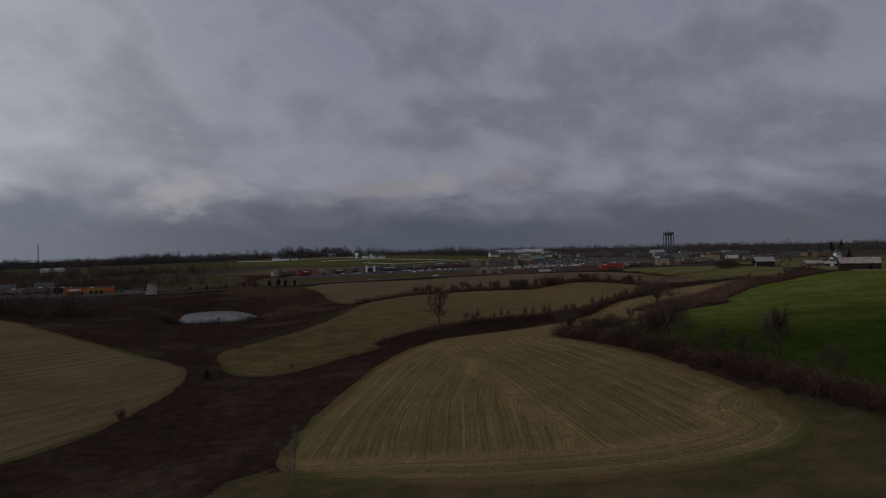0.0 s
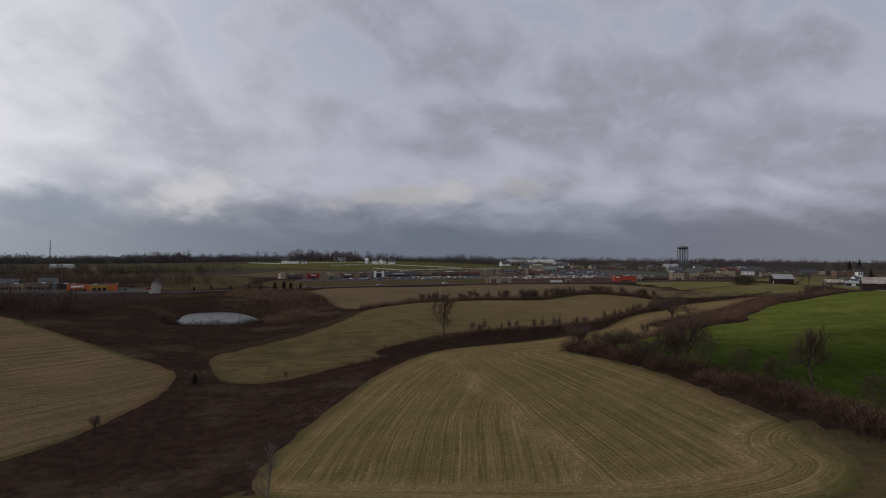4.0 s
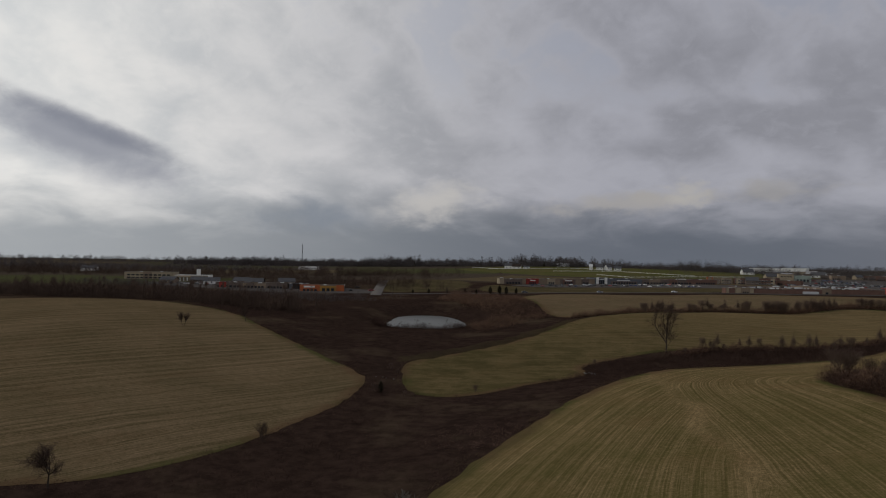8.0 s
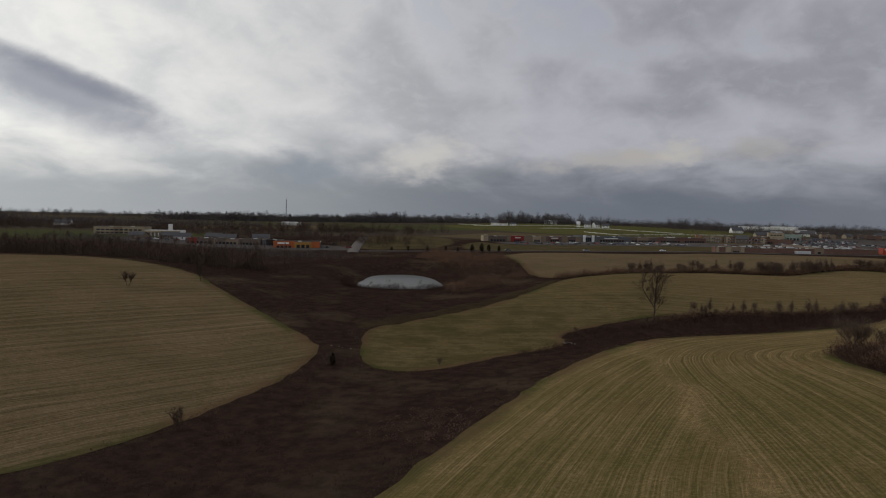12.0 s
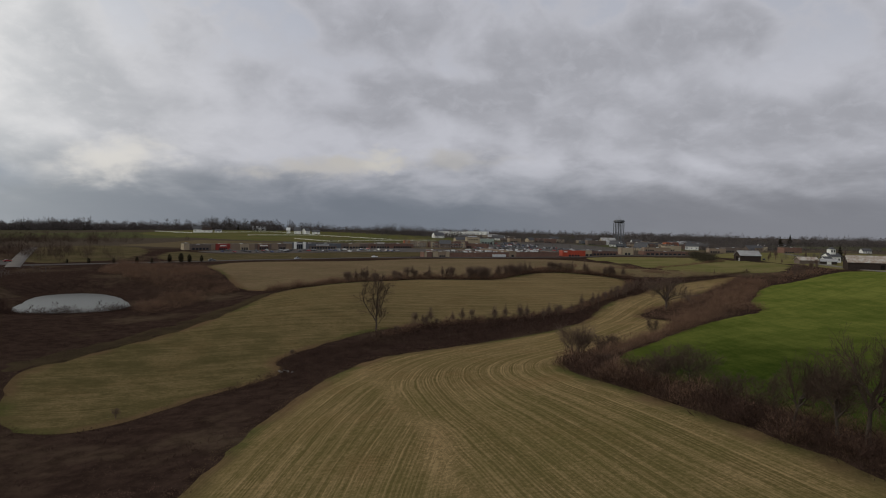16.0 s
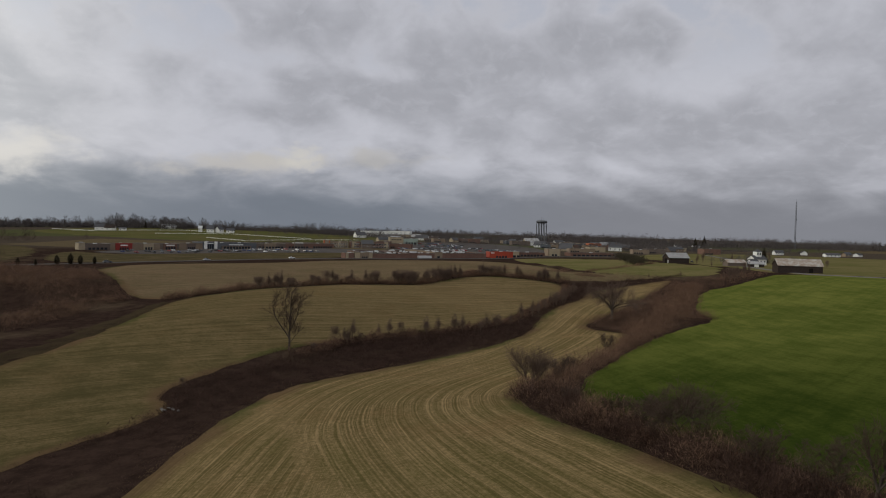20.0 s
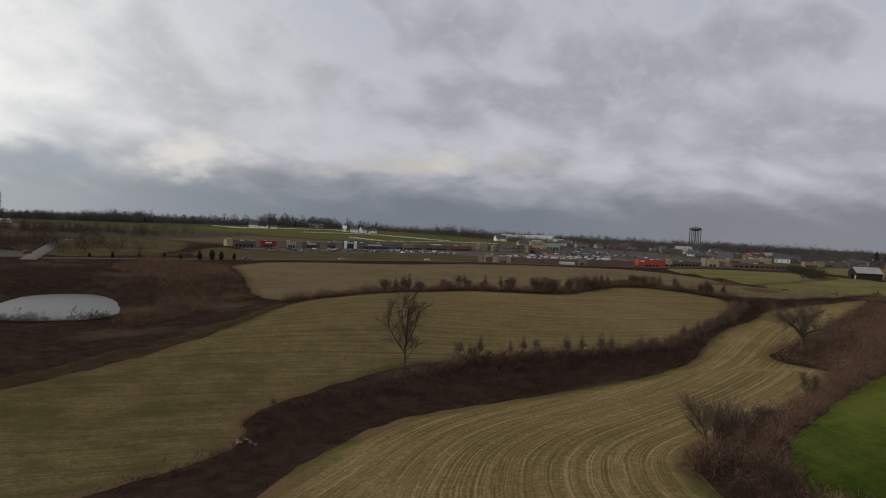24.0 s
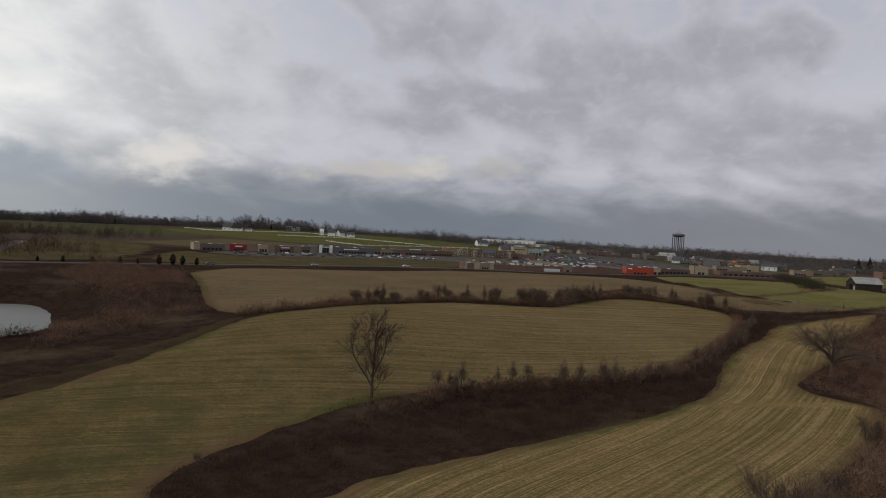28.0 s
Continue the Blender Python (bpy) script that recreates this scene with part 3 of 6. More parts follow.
def land_height(x, y):
    """The land with the pond's basin dug into it."""
    z = ground_height(x, y)
    shore = outside(np.asarray(x, float), np.asarray(y, float), POND)
    bank_z = POND_Z - 0.1 + np.clip(shore, -4, 20) * 0.05
    return np.where(shore < 20, z + (bank_z - z) * np.clip((20 - shore) / 12, 0, 1), z)


def ground_z(x, y):
    return float(land_height(np.array([x], float), np.array([y], float))[0])


def axis(lo, hi, step, reach):
    """Coordinates that are even between lo and hi and widen outward to reach."""
    mid = list(np.arange(lo, hi + 0.1, step))
    grow, out = step, []
    v = hi
    while v < reach:
        grow *= 1.16
        v += grow
        out.append(v)
    left = [lo - (o - hi) for o in out]
    return np.array(left[::-1] + mid + out)


def grid_faces(nx, ny):
    i = np.arange((nx - 1) * (ny - 1))
    a = (i // (nx - 1)) * nx + i % (nx - 1)
    return np.stack([a, a + 1, a + nx + 1, a + nx], 1)


gx, gy = np.meshgrid(axis(-330, 330, 3.2, 4300), axis(-320, 400, 3.2, 4300))
gz = land_height(gx, gy)
for outline in FIELDS:
    gz = gz - 0.7 * np.clip(-outside(gx, gy, outline) / 6.0 - 0.2, 0, 1)
gz = np.where(np.hypot(gx, gy) > 3000, gz - (np.hypot(gx, gy) - 3000) * 0.01, gz)
land = raw("ground", np.stack([gx, gy, gz], -1).reshape(-1, 3), grid_faces(gx.shape[1], gx.shape[0]), LAND, smooth=True)
tagged(land, "rolling winter farmland of dead brown weeds", "ground", kind="structure")


def sheet(name, outline, mat, step, label, row=0.0, weed_shade=None, lift=0.07, skirt=-0.04, category="field"):
    """A field or paved lot draped over the land within its outline, with its rim tucked into the soil."""
    xs, ys = [p[0] for p in outline], [p[1] for p in outline]
    x, y = np.meshgrid(np.arange(min(xs) - step, max(xs) + 2 * step, step), np.arange(min(ys) - step, max(ys) + 2 * step, step))
    d = outside(x, y, outline)
    e = 0.2
    nx_, ny_ = outside(x + e, y, outline) - d, outside(x, y + e, outline) - d
    ln = np.hypot(nx_, ny_) + 1e-9
    rim = (d > 0) & (d < step * 1.6)
    x2, y2 = np.where(rim, x - nx_ / ln * d, x), np.where(rim, y - ny_ / ln * d, y)
    z = land_height(x2, y2) + np.where(d > -0.01, -skirt, lift)
    faces = grid_faces(x.shape[1], x.shape[0])
    inside = d.ravel()[faces] < 0
    near = d.ravel()[faces] < step * 1.6
    faces = faces[inside.any(1) & near.all(1)]
    used, back = np.unique(faces, return_inverse=True)
    verts = np.stack([x2, y2, z], -1).reshape(-1, 3)[used]
    ob = raw(name, verts, back.reshape(-1, 4), mat, smooth=True)
    if callable(row):
        r = row(verts[:, 0], verts[:, 1])
    else:
        a = radians(row)
        r = verts[:, 0] * -math.sin(a) + verts[:, 1] * math.cos(a)
    ob.data.attributes.new("row", "FLOAT", "POINT").data.foreach_set("value", r.astype(np.float32))
    ob.data.attributes.new("rim", "FLOAT", "POINT").data.foreach_set("value", np.maximum(-d.ravel()[used], 0).astype(np.float32))
    if weed_shade:
        ob.data.attributes.new("weed_shade", "FLOAT", "POINT").data.foreach_set("value", weed_shade(verts[:, 0], verts[:, 1]).astype(np.float32))
    return tagged(ob, label, category, kind="structure")


def chain(px, py, line):
    """Distance to an open line of the plan."""
    best = np.full(px.shape, 1e9)
    for (ax, ay), (bx, by) in zip(line, line[1:]):
        ex, ey = bx - ax, by - ay
        u = np.clip(((px - ax) * ex + (py - ay) * ey) / (ex * ex + ey * ey), 0, 1)
        best = np.minimum(best, np.hypot(px - ax - u * ex, py - ay - u * ey))
    return best


def bent(line, times=3):
    """An open line with its corners cut."""
    for _ in range(times):
        out = [line[0]]
        for (ax, ay), (bx, by) in zip(line, line[1:]):
            out += [(0.75 * ax + 0.25 * bx, 0.75 * ay + 0.25 * by), (0.25 * ax + 0.75 * bx, 0.25 * ay + 0.75 * by)]
        line = out + [line[-1]]
    return line


def near_rows(x, y):
    """Passes follow the ditch on one side and the hedge on the other, meet in a seam, and turn on a headland."""
    west = chain(x, y, bent([(8, -196), (3, -166), (1, -145), (2, -105), (3, -80), (10, -46), (32, -21), (64, 12), (79, 54), (103, 112), (157, 166)]))
    east = chain(x, y, bent([(92, 4), (78, -22), (58, -52), (50, -68), (53, -88), (66, -122), (80, -165), (90, -196)]))
    south = chain(x, y, bent([(4, -196), (30, -203), (50, -209), (68, -211), (83, -206), (90, -196), (88, -186)]))
    seam = np.interp(y, [-190, -178, -155, -138, -121, -106, -92, -71, -50], [56, 51, 43.5, 36.5, 30.5, 26, 20, 13, 3])
    r = np.where(y > 8, west, np.where(x < seam, west, east + 1.3))
    return np.where(south < 13, south + 0.7, r)


def near_turns(x, y):
    """Strewn chaff where passes meet: along the seam, round the headland and at the neck. The last term grows with y
    and makes the lane paler.
    """
    south = chain(x, y, bent([(4, -196), (30, -203), (50, -209), (68, -211), (83, -206), (90, -196), (88, -186)]))
    seam = np.interp(y, [-190, -178, -155, -138, -121, -106, -92, -71, -50], [56, 51, 43.5, 36.5, 30.5, 26, 20, 13, 3])
    meet = np.where((y < 8) & (south > 12), np.exp(-((x - seam - 1.5 * np.sin(y / 5.0)) / (2.0 + 0.8 * np.sin(y / 7.0))) ** 2), 0.0)
    return np.clip(meet + np.exp(-((south - 13) / 2.2) ** 2) + np.where(x > 60, np.exp(-((y - 8) / 2.2) ** 2), 0.0) + 0.55 * np.clip((y - 20) / 60, 0, 1), 0, 1)


# south and southwest ends painted darker and greener, for cloud shade and weeds
near = sheet("stubble_field", NEAR_FIELD, STUBBLE, 1.5, "harvested maize field with curved straw-coloured rows and green weeds", row=near_rows, weed_shade=lambda x, y: 0.5 * np.clip((-50 - y) / 100, 0, 1))
co = np.zeros(len(near.data.vertices) * 3)
near.data.vertices.foreach_get("co", co)
near.data.attributes.new("turn", "FLOAT", "POINT").data.foreach_set("value", near_turns(co[0::3], co[1::3]).astype(np.float32))
sheet("stubble_field", MID_FIELD, STUBBLE_MID, 2.2, "harvested tan stubble field between brushy ditch and hedge", row=23, weed_shade=lambda x, y: 0.85 * np.clip((110 - y - 0.7 * x) / 180, 0, 1))
sheet("stubble_field", FAR_FIELD, STUBBLE_FAR, 3.5, "pale harvested field beyond the hedge line", row=36)
sheet("stubble_field", LEFT_FIELD, STUBBLE_HILL, 2.6, "harvested tan hillside field with faint straight rows", row=75)
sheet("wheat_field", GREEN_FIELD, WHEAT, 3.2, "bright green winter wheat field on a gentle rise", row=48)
pond = raw("pond", [(px, py, POND_Z) for px, py in POND], [list(range(len(POND)))], WATER)
tagged(pond, "small farm pond reflecting the pale sky", "pond", kind="structure")


# ---- trees ----
def limbs(rng, height, wide, low=0.2, stems=1, boughs=20, rise=0.75, lean=0.05, leader=0.97, fine=7, girth=1.0):
    """Segments (from, to, radius, radius, level) of a bare tree: leaders, boughs along them, branches and twigs.
    wide: crown width over height; rise: how steeply boughs climb; leader: how far up the stem runs."""
    out = []

    def run(p, d, length, r, level, steps, curl):
        pts = [p]
        for k in range(steps):
            d = (d + Vector((rng.uniform(-1, 1), rng.uniform(-1, 1), rng.uniform(-0.6, 1.0))) * curl).normalized()
            q = p + d * (length / steps)
            out.append((p, q, r * (1 - 0.75 * k / steps), r * (1 - 0.75 * (k + 1) / steps), level))
            p = q
            pts.append(p)
        return pts

    def side(d, climb):
        a = rng.uniform(0, 6.283)
        v = Vector((math.cos(a), math.sin(a), climb))
        return (v.normalized() + d * 0.35).normalized()

    for s in range(stems):
        a = s * 6.283 / stems + rng.uniform(0, 0.8)
        tilt = lean + (0.28 if stems > 1 else 0.0)
        d0 = Vector((math.cos(a) * tilt, math.sin(a) * tilt, 1)).normalized()
        base = Vector((math.cos(a) * 0.3, math.sin(a) * 0.3, -0.4)) if stems > 1 else Vector((0, 0, -0.4))
        h = height * leader * rng.uniform(0.85, 1.0) if stems > 1 else height * leader
        r0 = height * (0.019 if stems == 1 else 0.009) * girth
        pts = run(base, d0, h, r0, s, 7, 0.07)
        top = len(pts) - 1
        for b in range(boughs):
            f = low + (0.97 - low) * (b + rng.random()) / boughs
            k = min(int(f * top), top - 1)
            p = pts[k].lerp(pts[k + 1], f * top - k)
            shape = max(0.12, math.sin(3.1416 * min(1.0, 0.18 + 0.8 * f))) ** 0.7
            ln = height * wide * 0.62 * shape * rng.uniform(0.7, 1.15)
            bough = run(p, side(d0, rise + 0.9 * f), ln, r0 * (0.5 - 0.3 * f), 100 + s, 4, 0.26)
            for j in range(1, 5):
                for _ in range(2):
                    q = bough[j]
                    dd = side((bough[j] - bough[j - 1]).normalized(), 0.55)
                    branch = run(q, dd, ln * rng.uniform(0.28, 0.5), r0 * 0.09, 11, 2, 0.3)
                    for c in branch[1:]:
                        for _ in range(fine):
                            run(c, side(dd, 0.5), ln * rng.uniform(0.12, 0.26), 0.011, 12, 1, 0.3)
    top = max(q.z for _, q, *_ in out)
    reach = sorted(math.hypot(q.x, q.y) for _, q, *_ in out)[int(len(out) * 0.97)]
    k, m = height / top, height * wide / 2 / reach
    return [(Vector((p.x * m, p.y * m, p.z * k)), Vector((q.x * m, q.y * m, q.z * k)), r0, r1, lv) for p, q, r0, r1, lv in out]


def tubes(segs, sides, thin=0.0):
    """One mesh of tapered tubes along segments."""
    p = np.array([s[0][:] for s in segs])
    q = np.array([s[1][:] for s in segs])
    r0 = np.maximum(np.array([s[2] for s in segs]), thin)
    r1 = np.maximum(np.array([s[3] for s in segs]), thin * 0.8)
    d = q - p
    d /= np.linalg.norm(d, axis=1, keepdims=True) + 1e-9
    ref = np.where(np.abs(d[:, 2:3]) < 0.9, (0, 0, 1.0), (1.0, 0, 0))
    u = np.cross(d, ref)
    u /= np.linalg.norm(u, axis=1, keepdims=True) + 1e-9
    v = np.cross(d, u)
    a = np.arange(sides) * 2 * np.pi / sides
    ring = np.cos(a)[None, :, None] * u[:, None] + np.sin(a)[None, :, None] * v[:, None]
    lo = p[:, None] + ring * r0[:, None, None]
    hi = q[:, None] + ring * r1[:, None, None]
    verts = np.concatenate([lo, hi], 1).reshape(-1, 3)
    k = np.arange(sides)
    quad = np.stack([k, (k + 1) % sides, (k + 1) % sides + sides, k + sides], 1)
    faces = (np.arange(len(segs))[:, None, None] * 2 * sides + quad[None]).reshape(-1, 4)
    return verts, faces


def bare_tree(name, x, y, seed, height, wide=0.5, label="", mat=BARK, twig=TWIG, stems=1, thin=0.013, group="", category="tree", **more):
    rng = random.Random(seed)
    segs = limbs(rng, height, wide, stems=stems, **more)
    tree = thing(name, x, y, seed * 37 % 360, label, category, group, sink=0.1)
    for s in range(stems):
        raw("trunk" if stems == 1 else "stem", *tubes([g for g in segs if g[4] in (s, 100 + s)], 6), mat, tree, smooth=True)
    raw("crown", *tubes([g for g in segs if g[4] in (11, 12)], 3, thin), twig, tree)
    return tree


def branching_tree(name, x, y, seed, height, wide, label, fork=0.25, stems=1, spread=0.8, lift=0.12, mat=OAK_BARK, twig=HEDGE_TWIG, thin=0.016, girth=1.0, group="", twigs=2, bough=1.0, limb_lines=()):
    """A bare tree that forks again and again. fork: where the first boughs leave, over the height; spread: how far each child turns away; lift: how limbs bend upward."""
    rng = random.Random(seed)
    out = []

    def turned(d, angle):
        v = Vector((rng.uniform(-1, 1), rng.uniform(-1, 1), rng.uniform(-1, 1)))
        v = (v - d * v.dot(d)).normalized()
        return (d * math.cos(angle) + v * math.sin(angle)).normalized()

    def grow(p, d, length, r, level, s):
        steps = 4 if level < 2 else 3 if level == 2 else 2
        for k in range(steps):
            d = (d + Vector((rng.uniform(-1, 1), rng.uniform(-1, 1), rng.uniform(-1, 1))) * 0.16 + Vector((0, 0, lift))).normalized()
            q = p + d * (length / steps)
            out.append((p, q, r * (1 - 0.6 * k / steps), r * (1 - 0.6 * (k + 1) / steps), 100 + s if level < 2 else 11))
            p = q
            if level == 0 and (k + 1) / steps < fork * 2:
                continue
            if level < 3:
                for _ in range(3 if level == 0 else 2):
                    grow(p, turned(d, spread * rng.uniform(0.6, 1.25)), length * rng.uniform(0.5, 0.78), r * (0.55 - 0.08 * level), level + 1, s)
            else:
                for _ in range(twigs):
                    e = p + turned(d, spread * rng.uniform(0.5, 1.4)) * length * rng.uniform(0.5, 1.0)
                    out.append((p, e, 0.012, 0.008, 12))

    for s in range(stems):
        a = 6.283 * s / stems + rng.random()
        tilt = 0.0 if stems == 1 else 0.35
        d0 = Vector((math.cos(a) * tilt, math.sin(a) * tilt, 1)).normalized()
        grow(Vector((math.cos(a) * 0.25, math.sin(a) * 0.25, -0.4)) if stems > 1 else Vector((0, 0, -0.4)), d0, 1.0 * height * 0.5, height * (0.026 if stems == 1 else 0.013) * girth, 0, s)
    top = max([q.z for _, q, *_ in out] or [1.0])
    reach = sorted([math.hypot(q.x, q.y) for _, q, *_ in out] or [1.0])[int(len(out) * 0.96)]
    k, m = height / top, height * wide / 2 / reach
    segs = [(Vector((p.x * m, p.y * m, p.z * k)), Vector((q.x * m, q.y * m, q.z * k)), r0, r1, lv) for p, q, r0, r1, lv in out]
    out.clear()
    for r, line in limb_lines:
        v = [Vector(c) for c in line]
        for j, (a, b) in enumerate(zip(v, v[1:])):
            out.append((a, b, r * (1 - 0.75 * j / len(v)), r * (1 - 0.75 * (j + 1) / len(v)), 100))
            for _ in range(3 if j else 0):
                grow(a.lerp(b, rng.random()), turned((b - a).normalized(), 0.8), rng.uniform(1.5, 2.6) * bough, r * 0.3, 2, 0)
    segs += out
    tree = thing(name, x, y, 0, label, "tree", group, sink=0.1)
    for s in range(max(stems, 1)):
        raw("trunk" if stems < 2 else "stem", *tubes([g for g in segs if g[4] == 100 + s], 6), mat, tree, smooth=True)
    raw("crown", *tubes([g for g in segs if g[4] in (11, 12)], 3, thin), twig, tree)
    return tree


branching_tree("tree", 2, -9, 19, 15.0, 0.4, "tall bare forked tree standing in the brushy ditch", stems=0, spread=0.75, lift=0.14, mat=BARK, twig=TWIG, thin=0.018, twigs=3, limb_lines=[
    (0.30, [(0, 0, -0.4), (0.1, 0, 2.4), (0, 0.1, 4.4), (0.15, 0, 6.2), (0.1, 0, 8.0), (0.3, 0, 9.8), (0.25, 0.1, 11.4), (0.45, 0, 13.0), (0.5, 0.1, 14.8)]),
    (0.20, [(0, 0, 3.2), (-0.9, -0.3, 4.8), (-2.2, -0.6, 6.6), (-3.3, -0.9, 8.6), (-3.8, -1.0, 10.4), (-4.0, -1.1, 12.4)]),
    (0.14, [(0.1, 0, 5.0), (1.0, 0.4, 6.8), (1.7, 0.6, 8.6), (2.1, 0.5, 10.6), (2.2, 0.4, 12.2)]),
    (0.12, [(0.1, 0, 6.6), (-0.7, 0.6, 8.4), (-1.1, 0.9, 10.4), (-1.2, 0.8, 12.4), (-1.0, 0.9, 13.8)]),
    (0.09, [(0, 0, 2.0), (0.9, 0.1, 2.9), (1.4, 0.2, 4.0), (1.6, 0.2, 5.4)])])
OAK_LIMBS = [(0.48, [(0, 0, -0.4), (0.1, 0, 1.6), (0, 0.1, 3.4), (0.2, 0, 5.2), (0.1, 0.2, 7.0), (0.3, 0, 8.6)])]
for k in range(13):
    a, out = 2.4 * k, 10.2 * (0.3 + 0.7 * (k * 5 % 13) / 12)
    top = 3.0 + 6.6 * math.sqrt(1 - (out / 11.2) ** 2)
    OAK_LIMBS.append((0.17, [(math.cos(a + 0.2 * u) * out * u, math.sin(a + 0.2 * u) * out * u, 2.9 + 0.05 * k + (top - 2.9) * u ** 0.65) for u in (0.0, 0.25, 0.5, 0.75, 1.0)]))
branching_tree("tree", 94, 36, 5, 13.5, 1.7, "wide-crowned bare oak beside the tan farm lane", stems=0, spread=0.75, lift=0.08, thin=0.017, twigs=3, bough=0.95, limb_lines=OAK_LIMBS)
bare_tree("tree", 14, -194, 21, 8.5, 0.55, "leaning dead tree with pale barkless branches", PALE_BARK, PALE_BARK, boughs=11, lean=0.25, fine=2, thin=0.02)
branching_tree("tree", -155, -79, 33, 5.6, 0.85, "small forked bare tree alone in the stubble", stems=2, fork=0.3, spread=0.5, mat=BARK, twig=TWIG, thin=0.011, girth=1.6, twigs=1)
bare_tree("tree", -156, -47, 33, 8.0, 0.8, "bare tree at the field edge above the hollow", boughs=16, low=0.25)
branching_tree("shrub_tree", 54.3, -62, 43, 8.5, 0.95, "bushy many-stemmed bare tree at the hedge end", stems=3, fork=0.25, spread=0.55, lift=0.14, thin=0.010, twigs=1)
for n, (x, y, h, wd, st, lab) in enumerate([(66, -105, 7.5, 1.5, 2, "low spreading bare tree in the wheat-side hedge"), (74.5, -133.5, 10.5, 0.8, 1, "bare hedge tree beside the green wheat"), (92, -161, 12.0, 0.6, 1, "bare hedge tree beside the green wheat"), (72, -128.5, 9.5, 0.85, 1, "bare hedge tree beside the green wheat"), (76.5, -136, 13.0, 0.75, 1, "tall bare hedge tree beside the green wheat"), (-50, -192, 7.5, 0.8, 1, "thin bare tree at the stubble edge")]):
    branching_tree("tree", x, y, 50 + n, h, wd, lab, stems=st, fork=0.3, spread=0.8 if wd < 1 else 0.9, lift=0.08 if wd < 1 else 0.03, mat=BARK, twig=TWIG, thin=0.013, twigs=3)
for n, (x, y, h, wd, lab) in enumerate([(60, -57, 5.0, 0.8, "bare hedge shrub above brown brush"), (-41, -156, 4.0, 0.7, "thin bare sapling at the stubble edge"), (64, -47, 4.2, 0.9, "bare hedge shrub above brown brush"), (78, -22, 5.0, 0.8, "bare hedge shrub above brown brush")]):
    bare_tree("tree", x, y, 70 + n, h, wd, lab, stems=4, boughs=8, rise=0.6, fine=4, thin=0.009)


def hazy_tree(name, seed, height, wide, stems, label, group="", low=0.08, twigs=900, mat=HEDGE_TWIG):
    """A young bare tree seen as a haze of twigs: a few stems in a cloud of fine shoots."""
    rs, rng = np.random.RandomState(seed), random.Random(seed)
    t = new(name)
    tagged(t, label, "tree", group)
    for s in range(stems):
        a = 6.283 * s / stems + rng.random()
        k = 0.0 if stems == 1 else 0.3
        pts = [Vector((math.cos(a) * k * wide * height * f * f, math.sin(a) * k * wide * height * f * f, height * f * 0.92 - 0.3)) + Vector((rng.uniform(-1, 1), rng.uniform(-1, 1), 0)) * 0.02 * height * f for f in (0, 0.25, 0.5, 0.75, 1.0)]
        raw("trunk" if stems == 1 else "stem", *tubes([(p, q, height * 0.014 * (1 - 0.22 * j), height * 0.014 * (0.78 - 0.22 * j), 0) for j, (p, q) in enumerate(zip(pts, pts[1:]))], 5), mat, t)
    v = rs.normal(0, 1, (twigs, 3))
    v /= np.linalg.norm(v, axis=1, keepdims=True)
    v *= rs.uniform(0, 1, (twigs, 1)) ** 0.62
    lump = 0.72 + 0.28 * np.sin(v[:, 0] * 6 + seed) * np.sin(v[:, 1] * 5 + 2 * seed) + 0.22 * np.sin(v[:, 2] * 7 + 3 * seed)
    v[:, :2] *= (0.75 - 0.35 * v[:, 2:])
    p = v * lump[:, None] * (wide * height / 2, wide * height / 2, height * (1 - low) / 2) + (0, 0, height * (1 + low) / 2)
    d = p - (0, 0, height * low * 0.5)
    d = d / np.linalg.norm(d, axis=1, keepdims=True) + rs.normal(0, 0.4, (twigs, 3))
    d /= np.linalg.norm(d, axis=1, keepdims=True)
    ln = height * rs.uniform(0.03, 0.10, (twigs, 1))
    side = np.cross(d, rs.normal(0, 1, (twigs, 3)))
    side *= 0.0042 * height / (np.linalg.norm(side, axis=1, keepdims=True) + 1e-9)
    verts = np.stack([p - d * ln, p + side, p + d * ln], 1).reshape(-1, 3)
    raw("crown", verts, np.arange(3 * twigs).reshape(-1, 3), mat, t)
    return t


# trees of the ditch hedge and of the hedge between the far fields, from a few kinds
sapling_kinds = [hazy_tree("hedge_tree", 70 + k, 5.0, [0.42, 0.75, 0.5, 0.95, 0.36][k], [1, 3, 2, 4, 1][k], "slender bare hedgerow tree above dark brush", "hedgerow trees", twigs=[700, 1100, 800, 1300, 600][k]) for k in range(5)]
spots = [(22, 13), (29, 19), (44, 21), (57, 26), (66, 38), (76, 60), (11, 3), (13, 5), (73, 50), (84, 74), (89, 84), (36, 18), (51, 22), (15, 6), (90, 96), (94, 104), (16.5, 7), (62, 30), (70, 44), (80, 68), (86, 80), (82, 72), (78, 64), (92, 100), (96, 108), (98, 116), (25, 15), (39, 19), (47, 21), (54, 24)]
rng = random.Random(4)
for _ in range(42):
    (ax, ay), (bx, by) = rng.choice([((-8, 124), (30, 121)), ((34, 126), (60, 158)), ((60, 160), (98, 148)), ((-32, 84), (-10, 120)), ((20, 121), (46, 147))])
    u = rng.random()
    for _ in range(2):
        spots.append((ax + (bx - ax) * u + rng.uniform(-2, 2), ay + (by - ay) * u + rng.uniform(-1, 1)))
